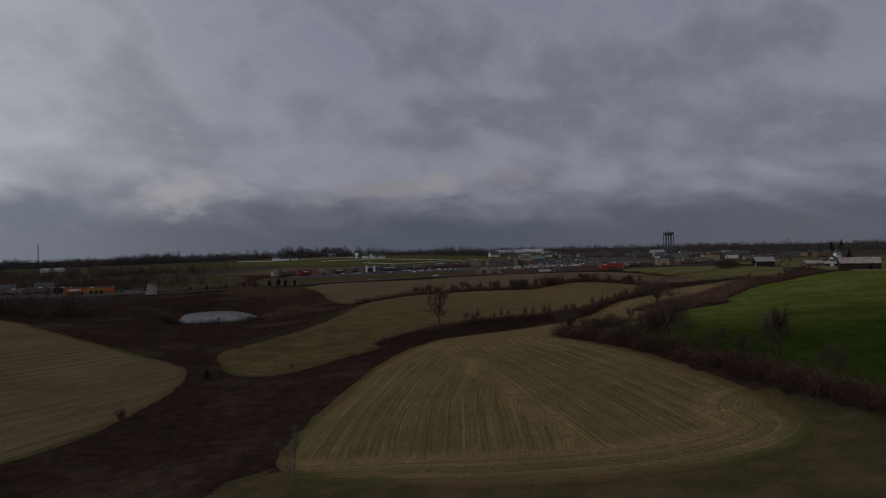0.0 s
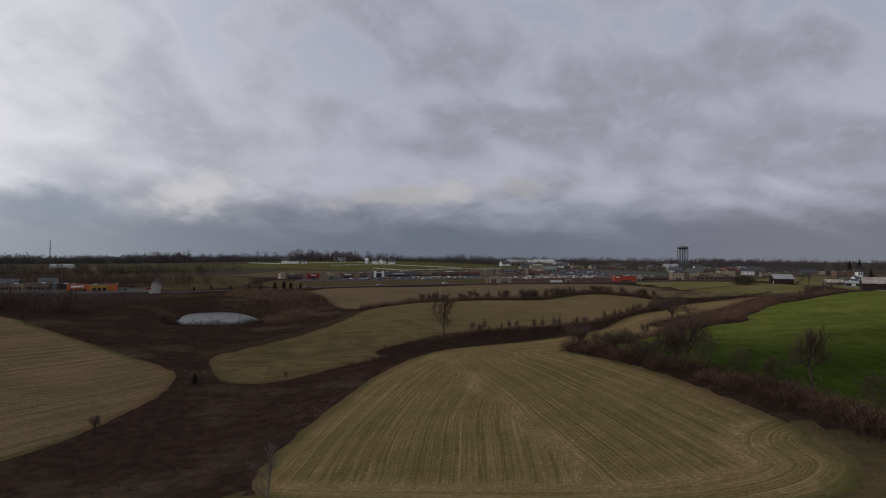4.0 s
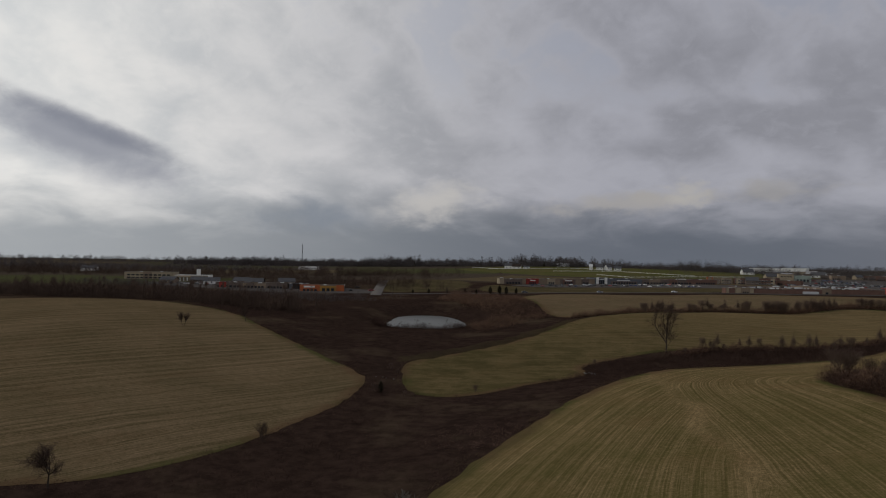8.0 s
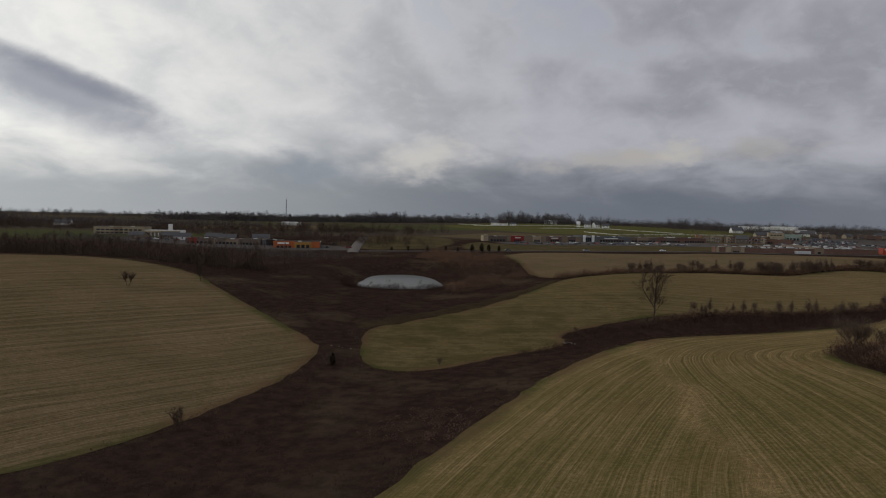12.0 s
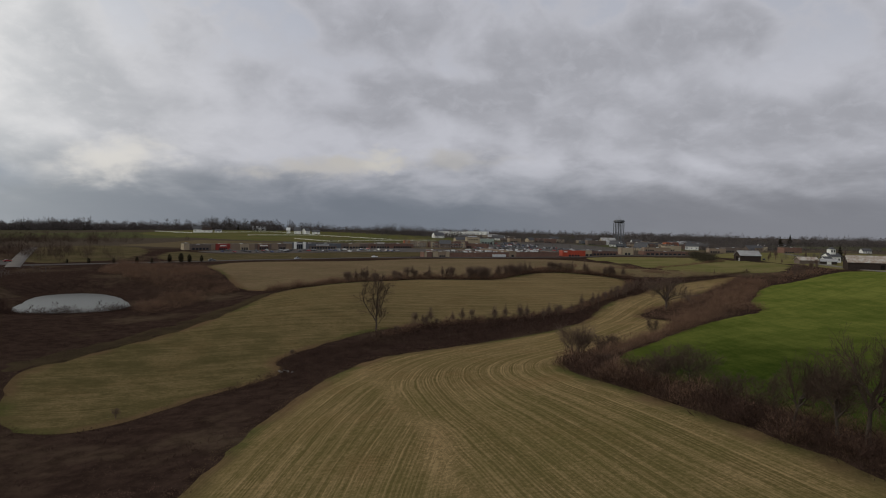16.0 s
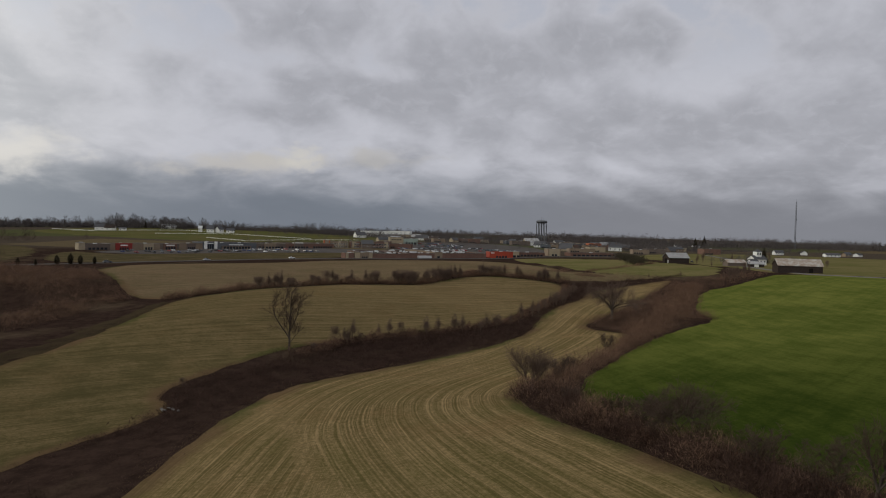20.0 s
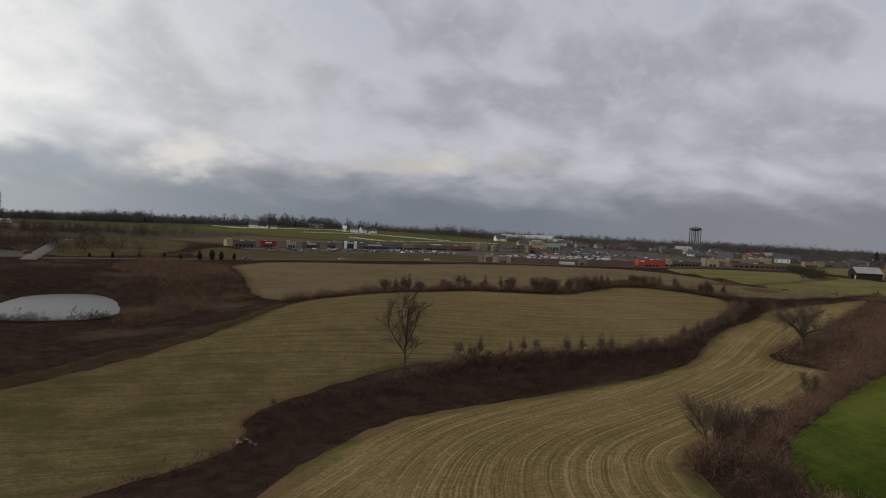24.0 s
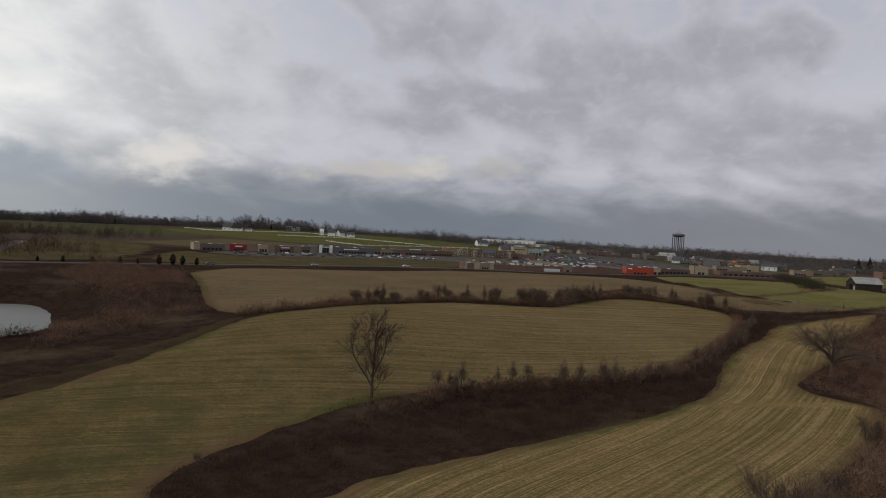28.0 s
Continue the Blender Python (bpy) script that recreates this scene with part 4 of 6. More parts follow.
for k, (x, y) in enumerate(spots):
    far = k >= 30
    s = rng.uniform(0.9, 1.5) if far else rng.uniform(0.85, 1.35)
    m = pose(x + rng.uniform(-1, 1), y + rng.uniform(-1, 1), ground_z(x, y) - 0.1, 0, 0, rng.uniform(0, 360))
    if k < 5:
        ob = sapling_kinds[k]
        ob.matrix_basis = m
    else:
        ob = copy_thing(sapling_kinds[rng.randrange(5)], m)
    ob.scale = (s * rng.uniform(1.2, 1.8), s * rng.uniform(1.2, 1.8), s)


# ---- brush: dead weeds, briars and shrubs ----
def inside_any(x, y, polys, margin):
    ok = np.zeros(x.shape, bool)
    for p in polys:
        ok |= outside(x, y, p) < margin
    return ok


def blades(rs, x, y, z, tall, count, width, spread=0.6, trunks=False):
    """Fine twigs filling a dome over each foot (x, y, z), count of them: one mesh for a whole thicket. spread: dome radius over height."""
    n = len(x)
    shape = (n, count)
    a = rs.uniform(0, 2 * np.pi, shape)
    u = np.sqrt(rs.uniform(0, 1, shape))
    r = u * tall[:, None] * spread
    top = tall[:, None] * np.sqrt(np.maximum(1.02 - u * u, 0.05))
    h = top * rs.uniform(0.05, 1.0, shape) ** 0.8
    ca, sa = np.cos(a), np.sin(a)
    px, py, pz = x[:, None] + ca * r, y[:, None] + sa * r, z[:, None] + h
    d = np.stack([ca * u * 0.7 + rs.normal(0, 0.35, shape), sa * u * 0.7 + rs.normal(0, 0.35, shape), rs.uniform(-0.15, 0.9, shape)], -1)
    d /= np.linalg.norm(d, axis=-1, keepdims=True)
    ln = (tall[:, None] * rs.uniform(0.06, 0.20, shape))[..., None]
    p = np.stack([px, py, pz], -1)
    t = rs.uniform(0, np.pi, shape)
    side = np.stack([np.cos(t), np.sin(t), np.zeros(shape)], -1) * (2 * width * tall[:, None, None])
    lo = p - d * ln
    lo[..., 2] = np.maximum(lo[..., 2], np.broadcast_to(z[:, None], shape) - 0.1)
    verts = np.stack([lo, p + side, p + d * ln], 2).reshape(-1, 3)
    if trunks:
        a = rs.uniform(0, np.pi, n)
        half = 0.018 * tall
        foot = np.stack([x, y, z - 0.3], -1)
        out = np.stack([np.cos(a) * half, np.sin(a) * half, np.zeros(n)], -1)
        verts = np.concatenate([verts, np.stack([foot - out, foot + out, foot + np.stack([np.zeros(n), np.zeros(n), tall * 0.95], -1)], 1).reshape(-1, 3)])
    return verts, np.arange(len(verts)).reshape(-1, 3)


def thicket(name, seed, centre_line, half_width, per_metre, tall, mat, label, keep_off=1.0, count=12, width=0.03, sweep=0.75):
    """Brush along a line of the plan, kept off the ploughed fields."""
    rs = np.random.RandomState(seed)
    xs, ys = [], []
    for (ax, ay), (bx, by) in zip(centre_line, centre_line[1:]):
        ln = math.hypot(bx - ax, by - ay)
        m = int(ln * per_metre)
        u, v = rs.uniform(0, 1, m), rs.normal(0, 0.55, m) * half_width
        xs.append(ax + (bx - ax) * u - (by - ay) / ln * v)
        ys.append(ay + (by - ay) * u + (bx - ax) / ln * v)
    x, y = np.concatenate(xs), np.concatenate(ys)
    ok = ~inside_any(x, y, FIELDS, keep_off) & (outside(x, y, POND) > 1.5)
    x, y = x[ok], y[ok]
    clump = 0.5 + 0.5 * np.sin(x * 0.55 + 2 * np.sin(y * 0.31)) * np.sin(y * 0.47 + 1.5 * np.sin(x * 0.27))
    h = rs.uniform(*tall, len(x)) * (0.6 + 0.75 * clump) * np.where(rs.uniform(0, 1, len(x)) < 0.08, 1.5, 1.0)
    ob = raw(name, *blades(rs, x, y, land_height(x, y), h, count, width, sweep), mat)
    return tagged(ob, label, "brush", kind="stuff")


def meadow(name, seed, bounds, number, tall, mat, label, count=8, width=0.04, within=None):
    rs = np.random.RandomState(seed)
    x, y = rs.uniform(bounds[0], bounds[1], number), rs.uniform(bounds[2], bounds[3], number)
    ok = ~inside_any(x, y, FIELDS, 0.4) & (outside(x, y, POND) > 1.0) & ((outside(x, y, WEST_VERGE) > 0) | (rs.uniform(0, 1, number) < 0.75))
    if within is not None:
        ok &= outside(x, y, within) < 0
    x, y = x[ok], y[ok]
    clump = 0.5 + 0.5 * np.sin(x * 0.21 + 2 * np.sin(y * 0.13)) * np.sin(y * 0.17 + 1.5 * np.sin(x * 0.09))
    h = rs.uniform(*tall, len(x)) * (0.55 + 0.9 * clump)
    ob = raw(name, *blades(rs, x, y, land_height(x, y), h, count, width, 0.9), mat)
    return tagged(ob, label, "brush", kind="stuff")


meadow("dead_weeds", 1, (-200, 10, -260, 130), 36000, (0.4, 1.5), BRUSH, "dense dead brown weeds and briars filling the hollow", 12, 0.040)
meadow("dry_grass", 2, (-200, 10, -260, 130), 2600, (0.4, 0.9), STRAWY, "scattered pale dry grass tufts among brown weeds", 10, 0.02)
meadow("dead_weeds", 3, (0, 130, -60, 160), 9000, (0.5, 1.3), BRUSH, "dead brown weeds along the ditch and lane", 14, 0.034)
RED_BRIAR = material("red_briars", (0.26, 0.155, 0.115), (0.10, 0.058, 0.045), 0.95, 2.0, 6.0, 0.0)
meadow("red_briars", 27, (-15, 3, -146, -129), 150, (0.4, 1.0), RED_BRIAR, "pale reddish briars in the dark hollow", 20, 0.026)
DITCH_BED = [(-18, -80), (-12, -58), (-13, -48), (-7, -38), (3, -18), (13, 6), (27, 19), (60, 36), (74, 64), (95, 117), (99, 144), (126, 150), (128, 142), (104, 117), (93, 76), (79, 54), (70, 32), (64, 12), (55, 3), (45, -7), (32, -21), (19, -35), (10, -46), (6, -57), (3, -80)]


def ditch_brush():
    """Brush from bank to bank, tallest along the far bank."""
    rs = np.random.RandomState(5)
    x, y = rs.uniform(-18, 130, 26000), rs.uniform(-80, 152, 26000)
    ok = (outside(x, y, DITCH_BED) < 0) & ~inside_any(x, y, FIELDS, -0.6)
    x, y = x[ok], y[ok]
    bank_side = np.clip(outside(x, y, NEAR_FIELD) / 16, 0, 1)
    h = rs.uniform(0.8, 1.7, len(x)) * (0.75 + 0.45 * bank_side) * np.clip(0.75 + (y + 40) / 120, 0.7, 1.15) * np.where(rs.uniform(0, 1, len(x)) < 0.04, 1.6, 1.0)
    ob = raw("ditch_brush", *blades(rs, x, y, land_height(x, y), h, 44, 0.030, 0.8), BRUSH)
    tagged(ob, "dark tangled brush filling the ditch between two fields", "brush", kind="stuff")


ditch_brush()
meadow("ditch_shrubs", 25, (-18, 130, -70, 152), 2600, (0.9, 2.2), BRUSH, "rounded dark shrubs in the ditch", 150, 0.011, DITCH_BED)
thicket("hedge_brush", 22, [(5, -13), (14, 3), (28, 16), (44, 24), (60, 33), (67, 46), (74, 61), (84, 88), (93, 112), (98, 138)], 2.4, 9, (0.8, 2.0), SCRUB, "tall reddish brown hedge along the ditch", -0.5, 70, 0.016, 0.7)
thicket("hedge_brush", 6, [(-55, 61), (-38, 72), (-24, 103), (-6, 126), (12, 123), (33, 122), (46, 148), (62, 160), (80, 156), (101, 148)], 2.6, 16, (1.2, 3.0), SCRUB, "brown bramble hedge between two stubble fields", -0.5, 34, 0.016, 0.7)
thicket("hedge_brush", 7, [(54, -68), (55, -78), (58, -92), (64, -107), (73, -132), (84, -156), (92, -178), (102, -200), (114, -226)], 4.2, 13, (0.8, 3.0), BRUSH, "brown bramble hedge beside the wheat field", -0.3, 75, 0.0115, 0.8)
thicket("hedge_brush", 8, [(53, -68), (62, -54), (72, -38), (84, -18), (95, 4), (104, 24), (116, 50), (130, 80), (146, 120), (158, 148)], 5.0, 11, (0.8, 2.6), SCRUB, "reddish brown scrub between lane and wheat", -0.2, 46, 0.013, 0.8)
BLUFF_BED = [(-195, 200), (-150, 171), (-126, 152), (-95, 106), (-71, 70), (-76, 40), (-82, 13), (-98, 40), (-100, 70), (-135, 100), (-170, 130)]
meadow("bank_scrub", 15, (-200, -60, 10, 205), 9000, (0.7, 1.8), SCRUB, "reddish brown scrub on the steep bank above the hollow", 34, 0.018, BLUFF_BED)
meadow("bank_shrubs", 26, (-200, -60, 10, 205), 3000, (1.5, 3.4), SCRUB, "rounded brown shrubs on the bluff beside the pond", 110, 0.012, BLUFF_BED)
LANE_BED = [(52, -66), (60, -50), (78, -22), (92, 6), (84, 18), (90, 40), (110, 70), (123, 104), (156, 161), (176, 137), (158, 124), (129, 52), (126, 31), (108, 14), (86, -15), (63, -58)]
meadow("lane_scrub", 21, (50, 180, -70, 165), 11000, (0.6, 1.7), BRUSH, "dark dead weeds between the lane and the wheat", 26, 0.022, LANE_BED)
meadow("lane_shrubs", 23, (50, 180, -70, 165), 3000, (1.5, 3.6), SCRUB, "rounded reddish brown shrubs between the lane and the wheat", 230, 0.0085, LANE_BED)
WHEAT_HEDGE = [(51, -64), (51, -90), (60, -111), (70, -135), (82, -161), (97, -197), (108, -195), (93, -158), (81, -130), (70, -104), (62, -86), (60, -64)]
meadow("hedge_shrubs", 24, (50, 110, -198, -60), 1900, (1.4, 3.4), SCRUB, "rounded bare brown shrubs in the hedge beside the wheat", 240, 0.008, WHEAT_HEDGE)
thicket("pond_reeds", 16, [(-146, 32), (-138, 18), (-127, 10), (-114, 12), (-102, 18), (-96, 30)], 2.4, 9, (1.1, 2.5), BRUSH, "dark dead reeds before the pond", 0.3, 26, 0.03, 0.6)
thicket("pond_reeds", 9, POND[2:] + POND[:3], 2.2, 2, (0.3, 0.8), STRAWY, "dry reeds round the pond edge", 0.3, 9, 0.02)
thicket("edge_grass", 11, MID_FIELD + MID_FIELD[:1], 2.4, 9, (0.25, 0.8), STRAWY, "dry grass fringe along the stubble edge", -1.2, 9, 0.045)
thicket("edge_grass", 12, NEAR_FIELD + NEAR_FIELD[:1], 2.4, 9, (0.25, 0.8), STRAWY, "dry grass fringe along the stubble edge", -1.2, 9, 0.045)
thicket("edge_grass", 13, LEFT_FIELD + LEFT_FIELD[:1], 2.4, 9, (0.25, 0.8), STRAWY, "dry grass fringe along the stubble edge", -1.2, 9, 0.045)


# ---- pasture, lots and roads beyond the fields ----
PASTURE_LOTS = [
    [(104, 300), (118, 250), (120, 222), (132, 200), (150, 190), (172, 178), (194, 186), (206, 222), (222, 250), (200, 300), (196, 372), (150, 396), (106, 384), (92, 340)],
    [(226, 190), (250, 174), (330, 126), (470, 150), (560, 400), (460, 660), (300, 600), (215, 470), (204, 330), (218, 240)],
    [(-540, 800), (-420, 690), (-250, 610), (-110, 640), (20, 800), (60, 940), (-200, 1040), (-480, 1020)],
]
for lot, turf in zip(PASTURE_LOTS, (PASTURE, PASTURE, RIDGE_GRASS)):
    sheet("pasture", rounded(lot), turf, 9.0, "short green winter pasture", lift=0.12, skirt=0.3)
sheet("grass_verge", rounded([(-236, 350), (-222, 290), (-190, 232), (-150, 234), (-84, 326), (-30, 354), (-8, 436), (-50, 446), (-130, 402), (-195, 334)]), VERGE, 5.0, "mown yellow-green grass before the shops", lift=0.14, skirt=0.3, category="lawn")
sheet("rough_meadow", rounded([(-330, 300), (-262, 190), (-236, 178), (-210, 225), (-226, 300), (-290, 400), (-360, 420)]), VERGE, 7.0, "rough tawny grassland beside the pale road", lift=0.1, skirt=0.3)
LOT_WEST = rounded([(-232, 360), (-195, 336), (-132, 404), (-45, 449), (-4, 440), (2, 520), (-54, 532), (-105, 518), (-160, 450)])
LOT_EAST = rounded([(0, 430), (70, 424), (160, 530), (178, 680), (130, 850), (10, 800), (-4, 600)])
sheet("parking_lot", LOT_WEST, ASPHALT, 5.0, "grey asphalt car park before the shops", lift=0.2, skirt=0.3, category="car park")
sheet("parking_lot", LOT_EAST, ASPHALT, 5.0, "grey asphalt car park behind the brick shops", lift=0.22, skirt=0.3, category="car park")
sheet("parking_lot", rounded([(-330, 120), (-262, 158), (-240, 176), (-270, 198), (-350, 178), (-480, 180), (-470, 130)]), ASPHALT, 5.0, "grey asphalt car park of the roadside shops", lift=0.2, skirt=0.3, category="car park")


def strip(name, line, width, mat, label, lift=0.3, category="road"):
    """A road along a line of the plan."""
    pts = []
    for (ax, ay), (bx, by) in zip(line, line[1:]):
        m = max(2, int(math.hypot(bx - ax, by - ay) / 4))
        pts += [(ax + (bx - ax) * k / m, ay + (by - ay) * k / m) for k in range(m)]
    pts.append(line[-1])
    p = np.array(pts, float)
    for _ in range(6):
        p[1:-1] = (p[:-2] + 2 * p[1:-1] + p[2:]) / 4
    d = np.gradient(p, axis=0)
    d /= np.linalg.norm(d, axis=1, keepdims=True)
    nrm = np.stack([-d[:, 1], d[:, 0]], 1)
    z = ground_height(p[:, 0], p[:, 1]) + lift
    rows = [np.c_[p + nrm * o, z + h] for o, h in ((-width / 2 - 0.6, -0.8), (-width / 2, -0.04), (0, 0.03), (width / 2, -0.04), (width / 2 + 0.6, -0.8))]
    verts = np.stack(rows, 1).reshape(-1, 3)
    ob = raw(name, verts, grid_faces(5, len(p)), mat, smooth=True)
    return tagged(ob, label, category, kind="structure")


MEADOW = material("tawny_meadow", (0.092, 0.076, 0.036), (0.150, 0.112, 0.068), 0.95, 12.0, 8.0, 0.3)
sheet("rough_meadow", ragged(rounded([(64, 172), (82, 164), (100, 153), (136, 168), (170, 192), (150, 197), (130, 206), (117, 214), (98, 204), (82, 222), (68, 216)], 1), 61, 1.5), MEADOW, 3.0, "tawny rough grass in the wet hollow", lift=0.1, skirt=0.25)
sheet("wet_hollow", rounded([(110, 186), (122, 204), (133, 186), (120, 179)]), STRAWY, 1.5, "flattened pale dead grass in a scrubby hollow", lift=0.35, skirt=0.2, category="grass")
sheet("grass_verge", ragged(rounded([(82, -176), (87, -173), (94, -186), (104, -202), (116, -232), (104, -256), (74, -246), (46, -234), (20, -222), (0, -206), (0, -196), (6, -184), (14, -188), (30, -196), (46, -203), (66, -205), (80, -201), (84, -194)], 1), 51, 1.5), END_GRASS, 2.5, "rough olive grass beyond the field end", lift=0.03, skirt=0.2)
sheet("grass_verge", WEST_VERGE, BANK_GRASS, 2.5, "rough olive grass strip below the stubble", lift=0.1, skirt=0.2)
strip("road", [(-236, 158), (-243, 168), (-268, 208), (-296, 253), (-322, 294)], 7.5, CONCRETE, "pale concrete road running uphill between grass")
strip("road", [(-240, 172), (-205, 196), (-150, 226), (-84, 318), (-30, 346), (20, 350)], 6.5, ASPHALT, "dark asphalt road before the shopping centre")
strip("road", [(470, 60), (330, 118), (262, 150), (236, 190), (236, 260), (300, 420), (330, 560)], 5.0, CONCRETE, "narrow pale farm road past the barns")
strip("road", [(20, 350), (60, 366), (100, 388), (140, 440), (230, 480)], 5.0, ASPHALT, "asphalt service road behind the shops")


# ---- buildings ----
BRICK = material("brown_brick", (0.19, 0.115, 0.09), (0.13, 0.08, 0.065), 0.9, 3.0, 14.0, 0.2)
RED_WALL = material("red_facade", (0.28, 0.035, 0.026), (0.20, 0.028, 0.022), 0.6, 4.0, 10.0, 0.0)
EMBER = material("ember_red_facade", (0.36, 0.055, 0.028), (0.28, 0.045, 0.024), 0.6, 4.0, 10.0, 0.0)
ORANGE = material("orange_facade", (0.42, 0.115, 0.035), (0.33, 0.085, 0.03), 0.6, 4.0, 10.0, 0.0)
YELLOW = material("yellow_trim", (0.40, 0.22, 0.05), None, 0.6, 4.0, 10.0, 0.0)
CREAM = material("cream_stucco", (0.36, 0.30, 0.205), (0.28, 0.23, 0.16), 0.85, 5.0, 14.0, 0.1)
TAN = material("tan_stucco", (0.25, 0.19, 0.135), (0.19, 0.145, 0.105), 0.85, 6.0, 14.0, 0.1)
TAUPE = material("taupe_block", (0.165, 0.13, 0.11), (0.12, 0.097, 0.083), 0.9, 6.0, 14.0, 0.1)
SLATE = material("slate_blue_facade", (0.12, 0.13, 0.145), (0.085, 0.093, 0.105), 0.8, 6.0, 14.0, 0.1)
WHITE = material("white_paint", (0.80, 0.80, 0.77), (0.66, 0.66, 0.63), 0.6, 4.0, 10.0, 0.0)
PALE_METAL = material("pale_sheet_metal", (0.62, 0.63, 0.63), (0.48, 0.49, 0.50), 0.45, 6.0, 12.0, 0.0, 0.2)
GREEN_METAL = material("pale_green_metal", (0.30, 0.36, 0.31), (0.22, 0.27, 0.24), 0.6, 6.0, 12.0, 0.0)
TIN = material("weathered_tin_roof", (0.36, 0.365, 0.37), (0.25, 0.235, 0.22), 0.55, 3.0, 6.0, 0.1, 0.3)
RUSTY_TIN = material("rust_streaked_tin_roof", (0.46, 0.44, 0.40), (0.20, 0.12, 0.075), 0.65, 2.6, 5.0, 0.1, 0.2, 0.7)
BARN_WOOD = material("black_barn_boards", (0.055, 0.042, 0.036), (0.032, 0.026, 0.024), 0.9, 1.2, 8.0, 0.3)
SHINGLE = material("grey_shingles", (0.10, 0.10, 0.105), (0.07, 0.07, 0.075), 0.9, 2.0, 12.0, 0.1)
GLASS = material("dark_glass", (0.02, 0.024, 0.03), (0.03, 0.034, 0.04), 0.12, 4.0, 6.0, 0.0)
STEEL = material("tank_steel", (0.13, 0.137, 0.148), (0.09, 0.094, 0.104), 0.55, 5.0, 8.0, 0.0, 0.3)
FLAT_ROOF = material("gravel_roof", (0.125, 0.118, 0.112), (0.085, 0.08, 0.077), 0.95, 6.0, 20.0, 0.1)
COPING = material("bronze_coping", (0.17, 0.145, 0.125), (0.12, 0.10, 0.09), 0.5, 3.0, 8.0, 0.0, 0.2)
DARK_FRAME = material("dark_bronze_frame", (0.06, 0.052, 0.047), (0.04, 0.036, 0.033), 0.5, 2.0, 8.0, 0.0, 0.3)
RUBBLE = material("broken_concrete", (0.22, 0.21, 0.195), (0.14, 0.13, 0.12), 0.95, 1.0, 8.0, 0.3)
DARK_ROOF = material("dark_roof_membrane", (0.045, 0.043, 0.044), (0.03, 0.029, 0.03), 0.9, 6.0, 10.0, 0.1)
SIGN = material("sign_white", (0.75, 0.75, 0.72), (0.66, 0.66, 0.64), 0.5, 3.0, 8.0, 0.0)


def store(name, x, y, turn, wide, deep, high, wall, label, front=(), windows=(), parapet=0.7, roof=FLAT_ROOF, category="building", group="", sign=None, z=None, units=0):
    """A flat-roofed building. Its front runs along its own x from 0 and faces -y. front: panels (x0, x1, top, stand-out, material);
    windows: rows (x0, x1, sill, head, number)."""
    t = thing(name, x, y, turn, label, category, group, sink=0.6, z=z)
    t.scale.z = 0.74
    h = high + 0.6
    bm = bmesh.new()
    box(bm, 0, wide, 0, 0.4, 0, h + parapet)
    box(bm, 0, wide, deep - 0.4, deep, 0, h + parapet)
    box(bm, 0, 0.4, 0.4, deep - 0.4, 0, h + parapet)
    box(bm, wide - 0.4, wide, 0.4, deep - 0.4, 0, h + parapet)
    part("wall", bm, wall, t)
    boxed("roof", (0.4, wide - 0.4, 0.4, deep - 0.4, h - 0.4, h), roof, t)
    bm = bmesh.new()
    for bounds in ((-0.15, wide + 0.15, -0.15, 0.5), (-0.15, wide + 0.15, deep - 0.5, deep + 0.15), (-0.15, 0.5, 0.5, deep - 0.5), (wide - 0.5, wide + 0.15, 0.5, deep - 0.5)):
        box(bm, *bounds, h + parapet, h + parapet + 0.25)
    part("coping", bm, WHITE if wall is WHITE else COPING, t)
    for k in range(max(1, int(wide * deep / 500))):
        u = (k + 0.6) * wide / max(1, int(wide * deep / 500)) * 0.85
        boxed("roof_unit", (u, u + 2.4, deep * 0.4, deep * 0.4 + 2, h, h + 1.3), PALE_METAL, t)
    for k in range(units):
        r = random.Random(k * 7 + int(x))
        u, v, e = r.uniform(1.5, wide - 4), 2 + (deep - 6) * ((k * 0.37) % 1.0), r.uniform(0.9, 1.7)
        boxed("rooftop_fan", (u, u + e * 1.3, v, v + e, h, h + e), r.choice([PALE_METAL, PALE_METAL, COPING]), t)
    for x0, x1, top, out, mat in front:
        boxed("front_panel", (x0, x1, -out, -0.003, 0, top + 0.6), mat, t, bevel=0.06)
    for x0, x1, sill, head, number in windows:
        step = (x1 - x0) / number
        for k in range(number):
            a, b = x0 + step * (k + 0.14), x0 + step * (k + 0.86)
            f = max([o for p0, p1, _, o, _ in front if p0 < (a + b) / 2 < p1] or [0.0])
            win = boxed("window", (a, b, -f - 0.10, -f - 0.01, sill + 0.6, head + 0.6), WHITE if name == "inn" else DARK_FRAME, t)
            boxed("pane", (a + 0.12, b - 0.12, -f - 0.13, -f - 0.105, sill + 0.72, head + 0.48), GLASS, win)
    if sign:
        x0, x1, z0, z1, mat = sign
        f = max([o for p0, p1, _, o, _ in front if p0 < (x0 + x1) / 2 < p1] or [0.0])
        boxed("sign_bar", (x0, x1, -f - 0.25, -f - 0.02, z0 + 0.6, z1 + 0.6), mat, t)
    return t


